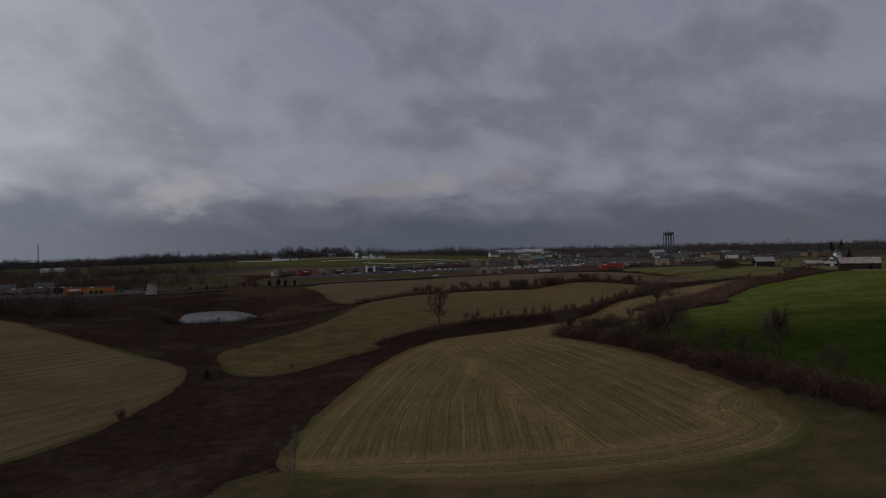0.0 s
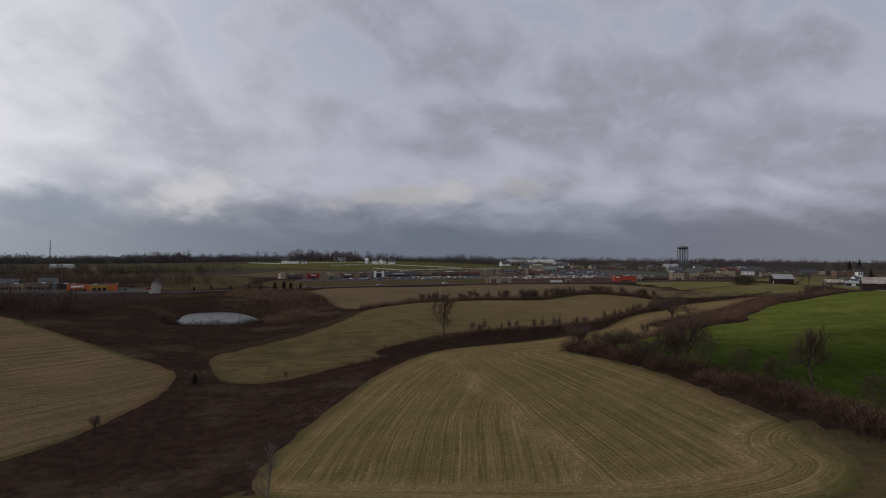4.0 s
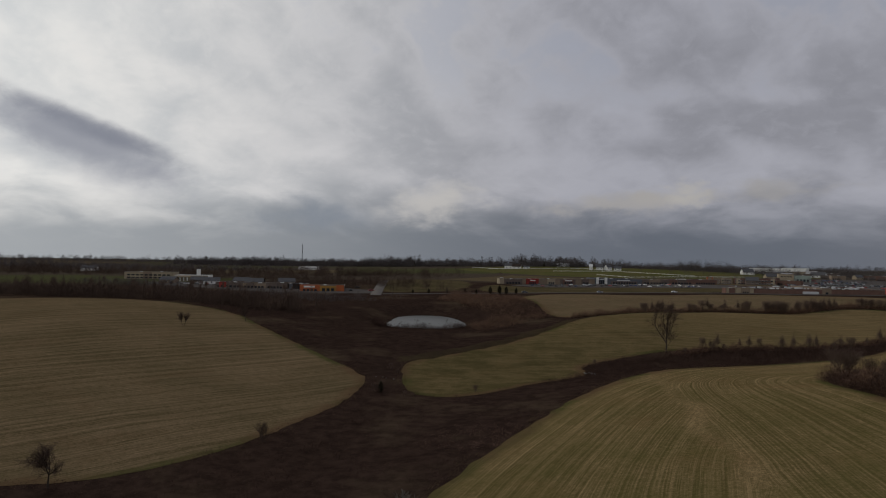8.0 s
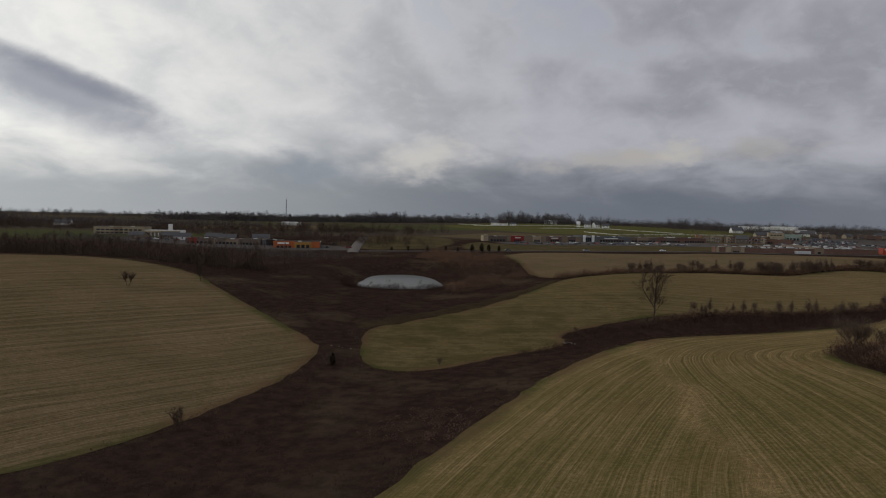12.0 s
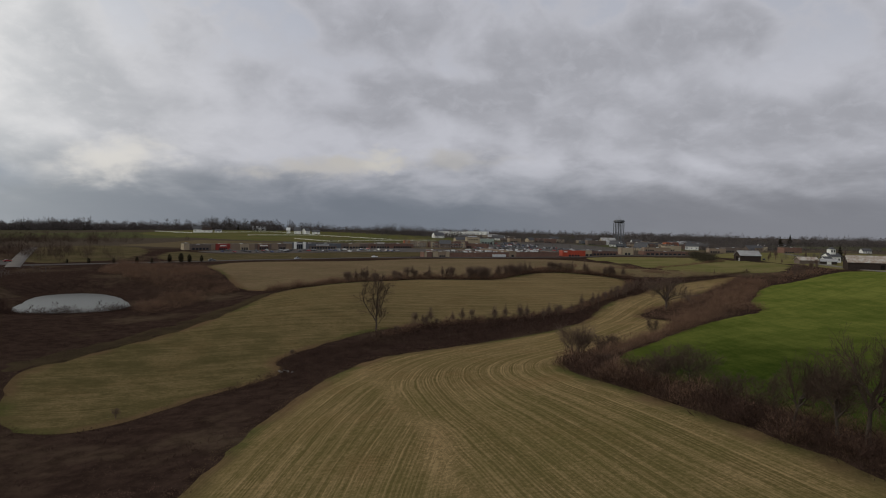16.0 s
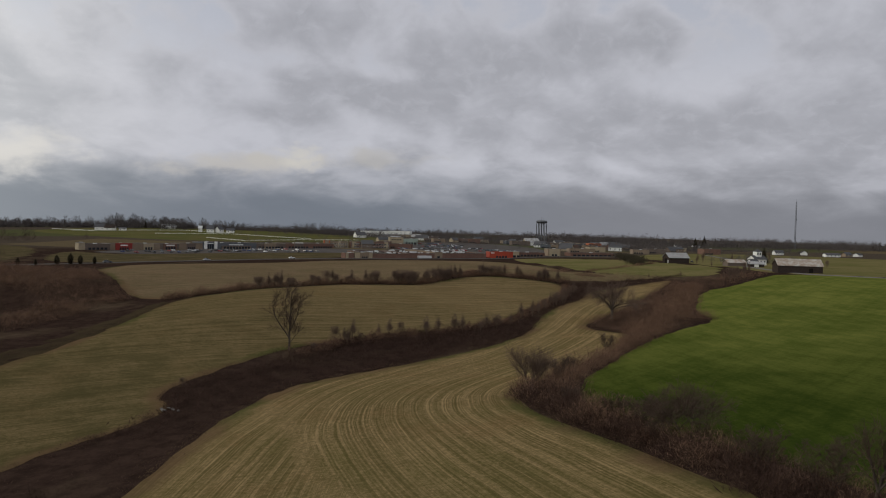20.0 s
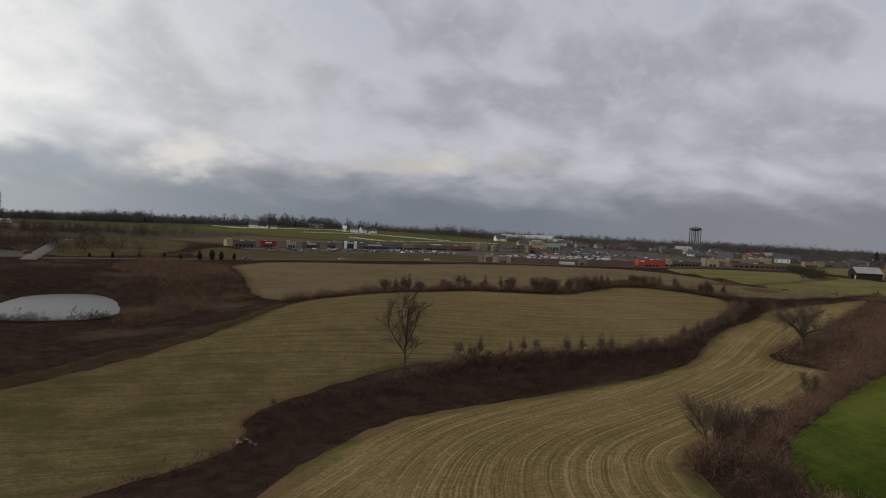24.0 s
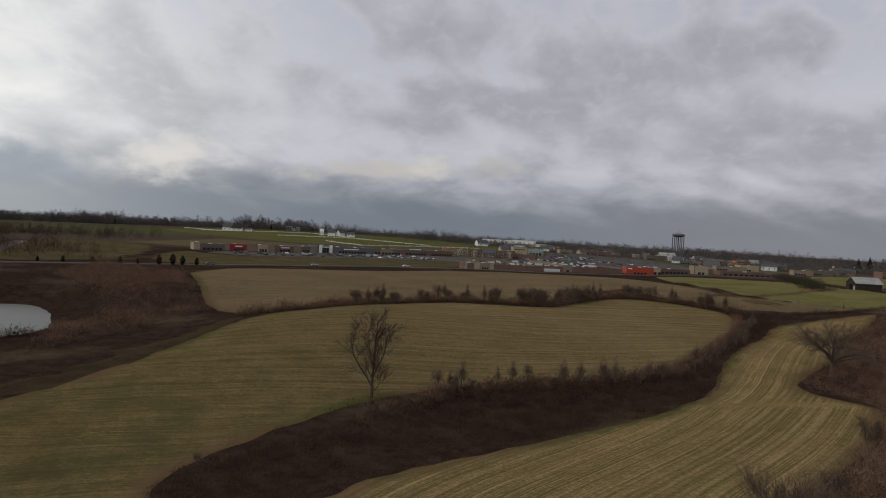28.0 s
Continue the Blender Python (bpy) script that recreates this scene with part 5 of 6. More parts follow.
def gabled(name, x, y, turn, wide, deep, eave, ridge, wall, roof, label, doors=(), windows=0, chimney=False, category="house", group="", z=None):
    """A pitched-roof building with its ridge along its own x, centred; the eaves stand out. doors: (side, at, width, height, material)."""
    t = thing(name, x, y, turn, label, category, group, sink=0.5, z=z)
    e, r = eave + 0.5, ridge + 0.5
    w2, d2 = wide / 2, deep / 2
    v = [(-w2, -d2, 0), (w2, -d2, 0), (w2, d2, 0), (-w2, d2, 0), (-w2, -d2, e), (w2, -d2, e), (w2, d2, e), (-w2, d2, e), (-w2, 0, r - 0.15), (w2, 0, r - 0.15)]
    raw("wall", v, [(0, 1, 5, 4), (2, 3, 7, 6), (1, 2, 6, 9, 5), (3, 0, 4, 8, 7), (3, 2, 1, 0)], wall, t)
    o, th = 0.5, 0.18
    slope = (r - e) / d2
    for s in (-1, 1):
        y0, z0 = s * (d2 + o), e - o * slope
        vv = [(-w2 - o, 0, r), (w2 + o, 0, r), (w2 + o, y0, z0), (-w2 - o, y0, z0)]
        vv += [(a, b, c + th) for a, b, c in vv]
        raw("roof", vv, [(0, 1, 2, 3), (7, 6, 5, 4), (0, 4, 5, 1), (1, 5, 6, 2), (2, 6, 7, 3), (3, 7, 4, 0)], roof, t)
        if roof in (TIN, RUSTY_TIN):
            bm = bmesh.new()
            n = int(wide / 1.8)
            for k in range(n + 1):
                a = -w2 + wide * k / n
                q = [bm.verts.new(c) for c in ((a - 0.05, 0, r + th + 0.05), (a + 0.05, 0, r + th + 0.05), (a + 0.05, y0, z0 + th + 0.05), (a - 0.05, y0, z0 + th + 0.05))]
                bm.faces.new(q)
            part("roof_seams", bm, roof, t)
    # panels lie flat on the wall; near-black ones paint the shade of an opening
    for side, at, dw, dh, mat in doors:
        if side == "front":
            b = (at - dw / 2, at + dw / 2, -d2 - 0.08, -d2 - 0.01, 0.5, dh + 0.5)
        elif side == "right":
            b = (w2 + 0.01, w2 + 0.08, at - dw / 2, at + dw / 2, 0.5, dh + 0.5)
        else:
            b = (-w2 - 0.08, -w2 - 0.01, at - dw / 2, at + dw / 2, 0.5, dh + 0.5)
        boxed("door", b, mat, t)
    for k in range(windows):
        a = -w2 + wide * (k + 0.5) / windows
        win = boxed("window", (a - 0.6, a + 0.6, -d2 - 0.07, -d2 - 0.01, e * 0.42, e * 0.42 + 1.5), WHITE, t)
        boxed("pane", (a - 0.5, a + 0.5, -d2 - 0.09, -d2 - 0.075, e * 0.42 + 0.1, e * 0.42 + 1.4), GLASS, win)
    if chimney:
        boxed("chimney", (w2 * 0.4, w2 * 0.4 + 0.8, -0.4, 0.4, r - 0.8, r + 1.2), BRICK, t)
    return t


# shopping centre, front running away to the upper right
ax, ay, turn = -237, 368, 51.0
ux, uy = math.cos(radians(turn)), math.sin(radians(turn))


def along(s, off=0.0):
    return ax + ux * s + uy * off, ay + uy * s - ux * off


for s, wd, hg, wall, lab, front, win, sign in [
    (0, 5, 7.0, CREAM, "cream end block of a shopping centre", [], [], None),
    (5, 20, 5.6, TAUPE, "taupe block store of a shopping centre", [], [(2, 18, 0.2, 2.6, 5)], None),
    (25, 21, 6.2, TAN, "tan big-box store with tall red entrance panel", [(4, 18, 7.6, 0.9, RED_WALL)], [(7, 15, 0.1, 2.8, 4)], (8, 14, 4.6, 5.8, SIGN)),
    (46, 22, 6.4, TAN, "tan store in the shopping row", [(7, 16, 7.2, 0.6, CREAM)], [(8, 15, 0.2, 3.0, 3)], None),
    (68, 18, 6.0, TAUPE, "taupe store with dark glass entrance", [(3, 15, 7.0, 1.2, BRICK)], [(4, 14, 0.2, 3.2, 4)], (5, 13, 4.6, 5.8, SIGN)),
    (86, 23, 6.4, TAN, "long tan store in the shopping row", [(7, 16, 7.2, 0.5, TAUPE)], [(8, 15, 0.2, 3.0, 4)], None),
    (109, 16, 8.0, SLATE, "slate store with white framed entrance", [(1.5, 4, 9.2, 1.4, WHITE), (12, 14.5, 9.2, 1.4, WHITE)], [(4.5, 11.5, 0.2, 6.0, 3)], (4.5, 11.5, 6.6, 7.6, SIGN)),
]:
    store("store", *along(s), turn, wd, 16 if s else 6, hg, wall, lab, front, win, sign=sign, group="stores of the shopping centre")
ax, ay, turn = -160, 462, 38.0
ux, uy = math.cos(radians(turn)), math.sin(radians(turn))
for s, wd, hg, wall, lab, front, win, sign in [
    (0, 40, 6.6, SLATE, "long slate-grey store with dark canopy", [(6, 34, 4.2, 2.0, TAUPE)], [(7, 33, 0.2, 3.2, 9)], (12, 26, 4.9, 5.9, SIGN)),
    (40, 30, 6.0, TAUPE, "taupe store with pale roof edge", [(8, 20, 7.2, 1.0, TAN)], [(2, 28, 0.2, 3.0, 8)], None),
    (70, 28, 6.2, BRICK, "brown brick store with white-topped entrance", [(9, 19, 8.6, 1.2, TAUPE)], [(3, 25, 0.2, 3.0, 7)], (9.5, 18.5, 7.2, 8.3, SIGN)),
    (98, 26, 6.0, BRICK, "brown brick store in the shopping row", [], [(2, 24, 0.2, 3.0, 8)], None),
]:
    store("store", *along(s), turn, wd, 30, hg, wall, lab, front, win, sign=sign, group="stores of the shopping centre")

# inns and offices behind
store("inn", -75, 556, 12, 6, 12, 9.5, ORANGE, "orange stucco tower block of an inn", [(1, 5, 10.4, 0.4, TAN)], [(0.5, 5.5, 1, 2.6, 2), (0.5, 5.5, 4.4, 6, 2)])
store("inn", -68, 558, 12, 18, 13, 8.0, TAN, "tan brick inn with white windows", [(7, 10, 9.0, 0.5, CREAM)], [(0.5, 17.5, 0.6, 2.4, 7), (0.5, 17.5, 4.4, 6.4, 7)])
store("inn", -48, 562, 12, 42, 14, 8.2, BRICK, "long brown inn with white balconies", [(2, 6, 9.0, 0.5, CREAM), (36, 40, 9.0, 0.5, CREAM), (18, 24, 10.0, 0.6, TAN)], [(0.5, 41.5, 0.6, 2.6, 14), (0.5, 41.5, 4.4, 6.6, 14)])
gabled("hall", -30, 556, 12, 12, 11, 5.0, 8.6, TAUPE, SHINGLE, "grey-roofed gabled hall before the inn", windows=3, category="building")
store("warehouse", -14, 690, 8, 17, 22, 11, CREAM, "pale yellow warehouse block with high windows", [], [(2, 15, 7.0, 8.4, 4)], group="warehouses")
store("warehouse", 3.4, 692, 8, 18, 22, 9.4, GREEN_METAL, "grey-green metal warehouse with dark doors", [], [(2, 16, 0.4, 4.0, 4)], group="warehouses")
store("factory", -102, 1206, -4, 56, 40, 13, WHITE, "long white factory with pale metal roof", [], [(3, 53, 1.0, 3.5, 9)], roof=PALE_METAL)
store("factory", -46, 1202, -4, 42, 44, 16, WHITE, "tall white factory wing with bright metal roof", [], [(3, 39, 1.0, 4.5, 6)], roof=PALE_METAL)
for k in range(44):
    r = random.Random(90 + k)
    x, y = -40 + 8.6 * k + r.uniform(-6, 6), 600 + 5 * k + r.uniform(-60, 260)
    if outside(np.array([x]), np.array([y]), LOT_EAST)[0] > 14 and abs(x + 5) > 30:
        store("store", x, y, r.uniform(-12, 24), r.uniform(12, 26), 14, r.uniform(4.2, 6.4), r.choice([TAN, CREAM, TAUPE, BRICK, BRICK, TAUPE, SLATE]), "small flat-roofed commercial building in the town", [], [(1, 11, 0.3, 2.4, 4)], group="town buildings")

for k in range(90):
    r = random.Random(400 + k)
    x, y = r.uniform(-40, 350), r.uniform(560, 1010)
    if outside(np.array([x]), np.array([y]), LOT_EAST)[0] > 8:
        if r.random() < 0.5:
            gabled("house", x, y, r.uniform(-30, 40), r.uniform(10, 20), 9, r.uniform(3, 5), r.uniform(6, 9), r.choice([TAN, BRICK, TAUPE, CREAM, WHITE]), r.choice([SHINGLE, SHINGLE, TIN]), "small pitched-roof town building among bare trees", windows=3, group="town houses")
        else:
            store("store", x, y, r.uniform(-12, 24), r.uniform(12, 30), 14, r.uniform(4.5, 8.0), r.choice([TAN, BRICK, BRICK, TAUPE, CREAM]), "flat-roofed brick or stucco town building", [], [(1, 11, 0.3, 2.4, 4)], group="town buildings")

# brick row with its back to the fields
store("store", -27, 344, 25, 7, 10, 5.2, BRICK, "brown brick corner store", [(0.5, 2.5, 6.4, 0.4, CREAM)], [], group="brick shop row")
store("store", -20, 347, 25, 14, 13, 5.6, CREAM, "cream stucco store end with dark service doors", [(4, 11, 6.2, 0.5, TAN)], [(5, 10, 0.1, 2.4, 3)], group="brick shop row")
ax, ay, turn = -7, 353, 25.0
ux, uy = math.cos(radians(turn)), math.sin(radians(turn))
for s, wd, hg, wall, front, win, lab in [
    (0, 30, 4.4, BRICK, [], [], "long brown brick shop back with service doors"),
    (30, 22, 4.6, BRICK, [(7, 18, 2.9, 3.2, PALE_METAL)], [], "brown brick shop back with grey lorry trailers"),
    (52, 7, 5.8, TAN, [], [(2, 5, 0.1, 2.2, 1)], "tan stucco end of the brick shop row"),
    (59, 40, 4.6, BRICK, [], [], "long brown brick shop back with service doors"),
]:
    store("store", *along(s), turn, wd, 62, hg, wall, lab, front, win, roof=DARK_ROOF, units=int(wd * 0.8), group="brick shop row")
store("restaurant", 86, 398, 10, 20, 13, 6.4, EMBER, "orange-red restaurant with flat roof", [(4, 16, 7.2, 0.4, EMBER)], [(5, 15, 0.4, 2.4, 4)], sign=(1, 4, 5.2, 6.2, SIGN))
store("restaurant", 106, 416, 10, 7, 10, 6.2, CREAM, "cream stucco restaurant tower", [], [(1, 8, 0.4, 2.6, 2)])
store("restaurant", 146, 466, 8, 12, 12, 8.4, TAN, "tan stucco block with dark entrance", [(1, 11, 9.0, 0.3, CREAM)], [(3, 9, 0.3, 2.6, 2)])
store("store", 112, 440, 30, 34, 14, 4.2, BRICK, "low brown brick shops", [], [(2, 32, 0.3, 2.4, 8)])
store("store", 168, 472, 12, 44, 14, 4.0, BRICK, "low brown brick shops", [], [(2, 42, 0.3, 2.4, 9)])
store("clinic", 256, 786, 4, 18, 14, 9, ORANGE, "orange brick three-storey block", [], [(1, 17, 0.6, 2.4, 5), (1, 17, 3.6, 5.4, 5), (1, 17, 6.4, 8.0, 5)])
gabled("house", 268, 700, 20, 16, 10, 4, 8, BRICK, SHINGLE, "brick house with grey gabled roof", windows=4, chimney=True)
gabled("house", 286, 712, -25, 13, 9, 4, 7.5, TAN, SHINGLE, "tan house with grey gabled roof", windows=3)
gabled("hall", 208, 1010, 8, 24, 16, 5, 10, CREAM, TIN, "cream-walled hall below the water tower", windows=4, category="building")
store("store", 222, 1016, 4, 46, 18, 4.6, SLATE, "long low slate-grey store", [], [(2, 44, 0.4, 2.6, 9)])

# roadside shops to the west
store("shop", -300, 150, 36, 33, 20, 5.6, TAUPE, "orange-fronted shop with yellow arch over dark glass", [(0, 15, 7.0, 0.7, ORANGE), (15, 27, 6.0, 1.0, YELLOW), (27, 33, 6.8, 0.7, ORANGE)], [(2, 13, 0.3, 2.6, 4), (16, 26, 0.2, 3.6, 3)], sign=(3, 11, 4.2, 5.9, SIGN))
for k, (s, wd, hg, wall, lab) in enumerate([(0, 26, 5.0, TAUPE, "grey roadside shop with red trim"), (26, 22, 4.6, TAN, "tan flat-roofed roadside shop"), (48, 20, 5.4, TAUPE, "grey roadside shop with arched dark front")]):
    store("shop", -374 + 0.8 * s, 136 + 0.32 * s, 22, wd * 0.86, 18, hg, wall, lab, [(3, 9, hg + 1, 0.5, RED_WALL if k == 0 else TAUPE)], [(1, wd * 0.8, 0.3, 2.6, 6)], group="roadside shops")
store("store", -318, 158, 30, 13, 14, 5.0, SLATE, "slate shop with dark arched entrance", [(3, 10, 6.0, 0.5, BARN_WOOD)], [(4, 9, 0.2, 3.2, 2)])
for k in range(6):
    gabled("house", -445 + 20 * k, 150 + 5 * k + (k % 2) * 10, 20 + 14 * (k % 3), 13, 9, 3, 5.6, [TAN, TAUPE, WHITE, BRICK, TAUPE, TAUPE][k], SHINGLE, "small house with grey roof among bare trees", windows=3, group="roadside houses")
store("school", -560, 190, 36, 46, 24, 8.6, CREAM, "long cream institutional building", [(18, 26, 9.6, 0.5, TAN)], [(2, 44, 1, 2.8, 10), (2, 44, 4.6, 6.4, 10)])
school = store("school", -482, 186, 34, 30, 18, 6.5, WHITE, "white institutional building with columned porch", [(0, 30, 6.9, 0.3, CREAM)], [(16, 29, 0.4, 4.4, 6)])
boxed("tower", (18, 21, 6, 9, 7, 15.5), WHITE, school, "square white tower")
for k in range(4):
    boxed("column", (2 + 3.2 * k, 2.8 + 3.2 * k, -3.2, -2.4, 0, 5.4), WHITE, school)
boxed("porch_roof", (1, 14, -4, -0.31, 5.4, 6.4), CREAM, school)
gabled("house", -900, 380, 30, 22, 12, 4, 8, WHITE, SHINGLE, "white house on a far green slope", windows=4)
gabled("shed", -760, 700, 20, 34, 12, 3.5, 6, WHITE, TIN, "long white farm shed on the far slope", category="shed")

# farmsteads on the ridge
for x, y, tn, wd, dp, ev, rg, wl, rf, lab in [(-440, 838, 20, 13, 9, 5, 9, WHITE, SHINGLE, "white farmhouse on the green ridge"), (-424, 836, 15, 14, 10, 4, 8, WHITE, BARN_WOOD, "white barn with black roof on the ridge"), (-408, 840, 10, 9, 7, 3, 5, WHITE, SHINGLE, "white farm shed on the ridge"),
                                             (-392, 975, 15, 22, 10, 3.5, 7, WHITE, PALE_METAL, "long white barn on the far ridge"), (-300, 850, 12, 5, 5, 6, 9, WHITE, PALE_METAL, "narrow tall white farm building"), (-284, 846, 12, 10, 9, 5, 10, WHITE, SHINGLE, "white farmhouse with grey roof on the ridge"), (-272, 850, 60, 9, 8, 5, 9, WHITE, SHINGLE, "white farmhouse wing on the ridge"), (-258, 856, 12, 11, 8, 3.5, 6.5, WHITE, SHINGLE, "white farm shed on the ridge"),
                                             (-70, 880, 30, 16, 12, 4, 9, WHITE, SHINGLE, "white house at the wood edge")]:
    gabled("house", x, y, tn, wd, dp, ev, rg, wl, rf, lab, windows=2, category="house")
for k, line in enumerate([[(-330, 760), (-240, 800), (-180, 770), (-120, 740)], [(-460, 800), (-330, 880), (-250, 820)], [(-240, 690), (-180, 640), (-130, 700), (-60, 760)], [(-520, 860), (-430, 800)]]):
    t = thing("fence", line[0][0], line[0][1], 0, "white board fence across green pasture", "fence", "ridge fences")
    bm = bmesh.new()
    for (ax, ay), (bx, by) in zip(line, line[1:]):
        m = int(math.hypot(bx - ax, by - ay) / 12)
        for j in range(m):
            p = [(ax + (bx - ax) * (j + q) / m, ay + (by - ay) * (j + q) / m) for q in (0, 1)]
            zz = [ground_z(*c) for c in p]
            for h0, h1 in ((0.55, 0.75), (1.1, 1.35)):
                vs = [bm.verts.new((c[0] - line[0][0], c[1] - line[0][1], z - t.matrix_basis.translation.z + h)) for c, z, h in ((p[0], zz[0], h0), (p[1], zz[1], h0), (p[1], zz[1], h1), (p[0], zz[0], h1))]
                bm.faces.new(vs)
            o = (p[0][0] - line[0][0], p[0][1] - line[0][1], zz[0] - t.matrix_basis.translation.z)
            boxed("post", (o[0] - 0.12, o[0] + 0.12, o[1] - 0.12, o[1] + 0.12, o[2] - 0.3, o[2] + 1.5), WHITE, t)
    part("boarding", bm, WHITE, t)

# barns, white house and sheds to the east
# near-black colour standing in for the shade inside open barn doorways
DOORWAY_SHADE = material("doorway_shade", (0.012, 0.011, 0.010), (0.02, 0.018, 0.016), 0.95, 3.0, 8.0, 0.0)
gabled("barn", 206, 298, 8, 14.5, 10, 3.9, 7.0, BARN_WOOD, TIN, "black tobacco barn with pale tin roof and open door", [("left", 0, 2.8, 3.2, DOORWAY_SHADE), ("left", -3.2, 1.6, 2.2, TIN)], category="barn")
gabled("barn", 240, 202, -10, 23, 10.5, 4.2, 7.6, BARN_WOOD, RUSTY_TIN, "long black barn with rust-streaked tin roof", [("right", -1.0, 3.0, 3.4, DOORWAY_SHADE), ("front", 5.5, 2.0, 2.8, DOORWAY_SHADE)], category="barn")
gabled("shed", 231, 262, 5, 12, 7, 2.4, 4.2, TAUPE, RUSTY_TIN, "low grey farm shed with tin roof", category="shed")
gabled("shed", 242, 256, -15, 9, 6, 2.0, 3.4, BARN_WOOD, TIN, "low dark farm shed with tin roof", [("front", 0, 2.5, 2.0, WHITE)], category="shed")
farmhouse = gabled("house", 254, 280, 12, 8.5, 8, 4.2, 6.4, WHITE, SHINGLE, "tall white farmhouse with roof turret", windows=3, chimney=True)
boxed("turret", (-1.9, 1.9, -1.9, 1.9, 6.0, 9.4), WHITE, farmhouse, "white turret with dark windows")
bm = bmesh.new()
bmesh.ops.create_cone(bm, cap_ends=True, segments=4, radius1=3.0, radius2=0.15, depth=1.7, matrix=Matrix.Translation((0, 0, 10.25)) @ Matrix.Rotation(radians(45), 4, "Z"))
part("turret_roof", bm, SHINGLE, farmhouse)
for a in (-0.9, 0.9):
    boxed("turret_window", (a - 0.45, a + 0.45, -2.0, -1.91, 7.4, 8.9), GLASS, farmhouse)
gabled("house_wing", 248, 273, 12, 5, 5, 2.6, 4.2, WHITE, SHINGLE, "low white wing of the farmhouse", windows=2)
for x, y, tn, wd, lab in [(473, 690, 10, 17, "white house with grey roof across the pasture"), (522, 720, 70, 13, "white house with grey roof across the pasture"), (512, 640, 5, 26, "long low white house across the pasture"), (560, 690, 15, 13, "tan house with grey roof across the pasture"), (594, 722, 40, 20, "large white house with grey gables"), (668, 720, 0, 14, "brown house with grey roof"), (560, 1190, 10, 22, "white house before a dark wood"), (520, 1180, 10, 20, "long white shed before a dark wood")]:
    gabled("house", x, y, tn, wd * 0.7, 7, 2.9 if wd < 20 else 2.5, 5.8 if wd < 20 else 4.4, WHITE if "white" in lab else TAN, SHINGLE, lab, windows=4, group="houses across the pasture")


def water_tower(x, y):
    """A flat steel tank on a ring of straight columns."""
    t = thing("water_tower", x, y, 0, "grey steel water tower on tall round columns", "water tower", sink=0.4)
    bm = bmesh.new()
    prof = [(0.0, 38.6), (5.0, 38.7), (9.0, 39.6), (10.4, 41.0), (10.4, 43.0), (9.2, 44.2), (5.0, 45.0), (0.0, 45.4)]
    n = 24
    rings = [[bm.verts.new((r * math.cos(6.2832 * k / n), r * math.sin(6.2832 * k / n), z)) for k in range(n)] if r else [bm.verts.new((0, 0, z))] for r, z in prof]
    for a, b in zip(rings, rings[1:]):
        for k in range(n):
            if len(a) == 1:
                bm.faces.new((a[0], b[(k + 1) % n], b[k]))
            elif len(b) == 1:
                bm.faces.new((a[k], a[(k + 1) % n], b[0]))
            else:
                bm.faces.new((a[k], a[(k + 1) % n], b[(k + 1) % n], b[k]))
    part("tank", bm, STEEL, t)
    for k in range(7):
        r, a = (9.4, k * 6.2832 / 6) if k < 6 else (0.0, 0.0)
        bm = bmesh.new()
        rad = 0.8 if k < 6 else 1.25
        bmesh.ops.create_cone(bm, cap_ends=True, segments=10, radius1=rad, radius2=rad, depth=39, matrix=Matrix.Translation((r * math.cos(a), r * math.sin(a), 19.5)))
        part("column" if k < 6 else "riser_pipe", bm, STEEL, t)
    ringed = []
    for zz in (41.4,):
        for k in range(24):
            a, b = 6.2832 * k / 24, 6.2832 * (k + 1) / 24
            ringed.append((Vector((11 * math.cos(a), 11 * math.sin(a), zz)), Vector((11 * math.cos(b), 11 * math.sin(b), zz)), 0.25, 0.25, 0))
    raw("walkway_rail", *tubes(ringed, 4), STEEL, t)
    raw("antenna", *tubes([(Vector((0, 0, 45)), Vector((0, 0, 52)), 0.3, 0.15, 0), (Vector((3, 1, 45)), Vector((3, 1, 48)), 0.2, 0.1, 0), (Vector((-4, 1, 44.8)), Vector((-4, 1, 47.5)), 0.2, 0.1, 0)], 5), STEEL, t)


water_tower(247, 1147)


def mast(x, y, high, label, wide=1.6):
    t = thing("radio_mast", x, y, 15, label, "mast", sink=0.3)
    legs, braces = [], []
    c = [Vector((math.cos(a), math.sin(a), 0)) * wide for a in (0, 2.094, 4.189)]
    for k in range(3):
        legs.append((c[k], c[k] * 0.6 + Vector((0, 0, high)), 0.30, 0.22, 0))
    n = int(high / 5)
    for j in range(n):
        f0, f1 = 1 - 0.4 * j / n, 1 - 0.4 * (j + 1) / n
        for k in range(3):
            braces.append((c[k] * f0 + Vector((0, 0, high * j / n)), c[(k + 1) % 3] * f1 + Vector((0, 0, high * (j + 1) / n)), 0.12, 0.12, 0))
    for leg in legs:
        raw("mast_leg", *tubes([leg], 5), STEEL, t)
    raw("lattice", *tubes(braces, 3), STEEL, t)
    raw("aerial", *tubes([(Vector((0, 0, high)), Vector((0, 0, high + 5)), 0.2, 0.1, 0)], 5), STEEL, t)
    boxed("dish_box", (-1.2, 1.2, -1.4, -0.6, high * 0.62, high * 0.62 + 2.2), STEEL, t)


mast(735, 1150, 92, "tall thin steel lattice radio mast")
mast(-1117, 1092, 52, "thin steel lattice mast on the skyline")


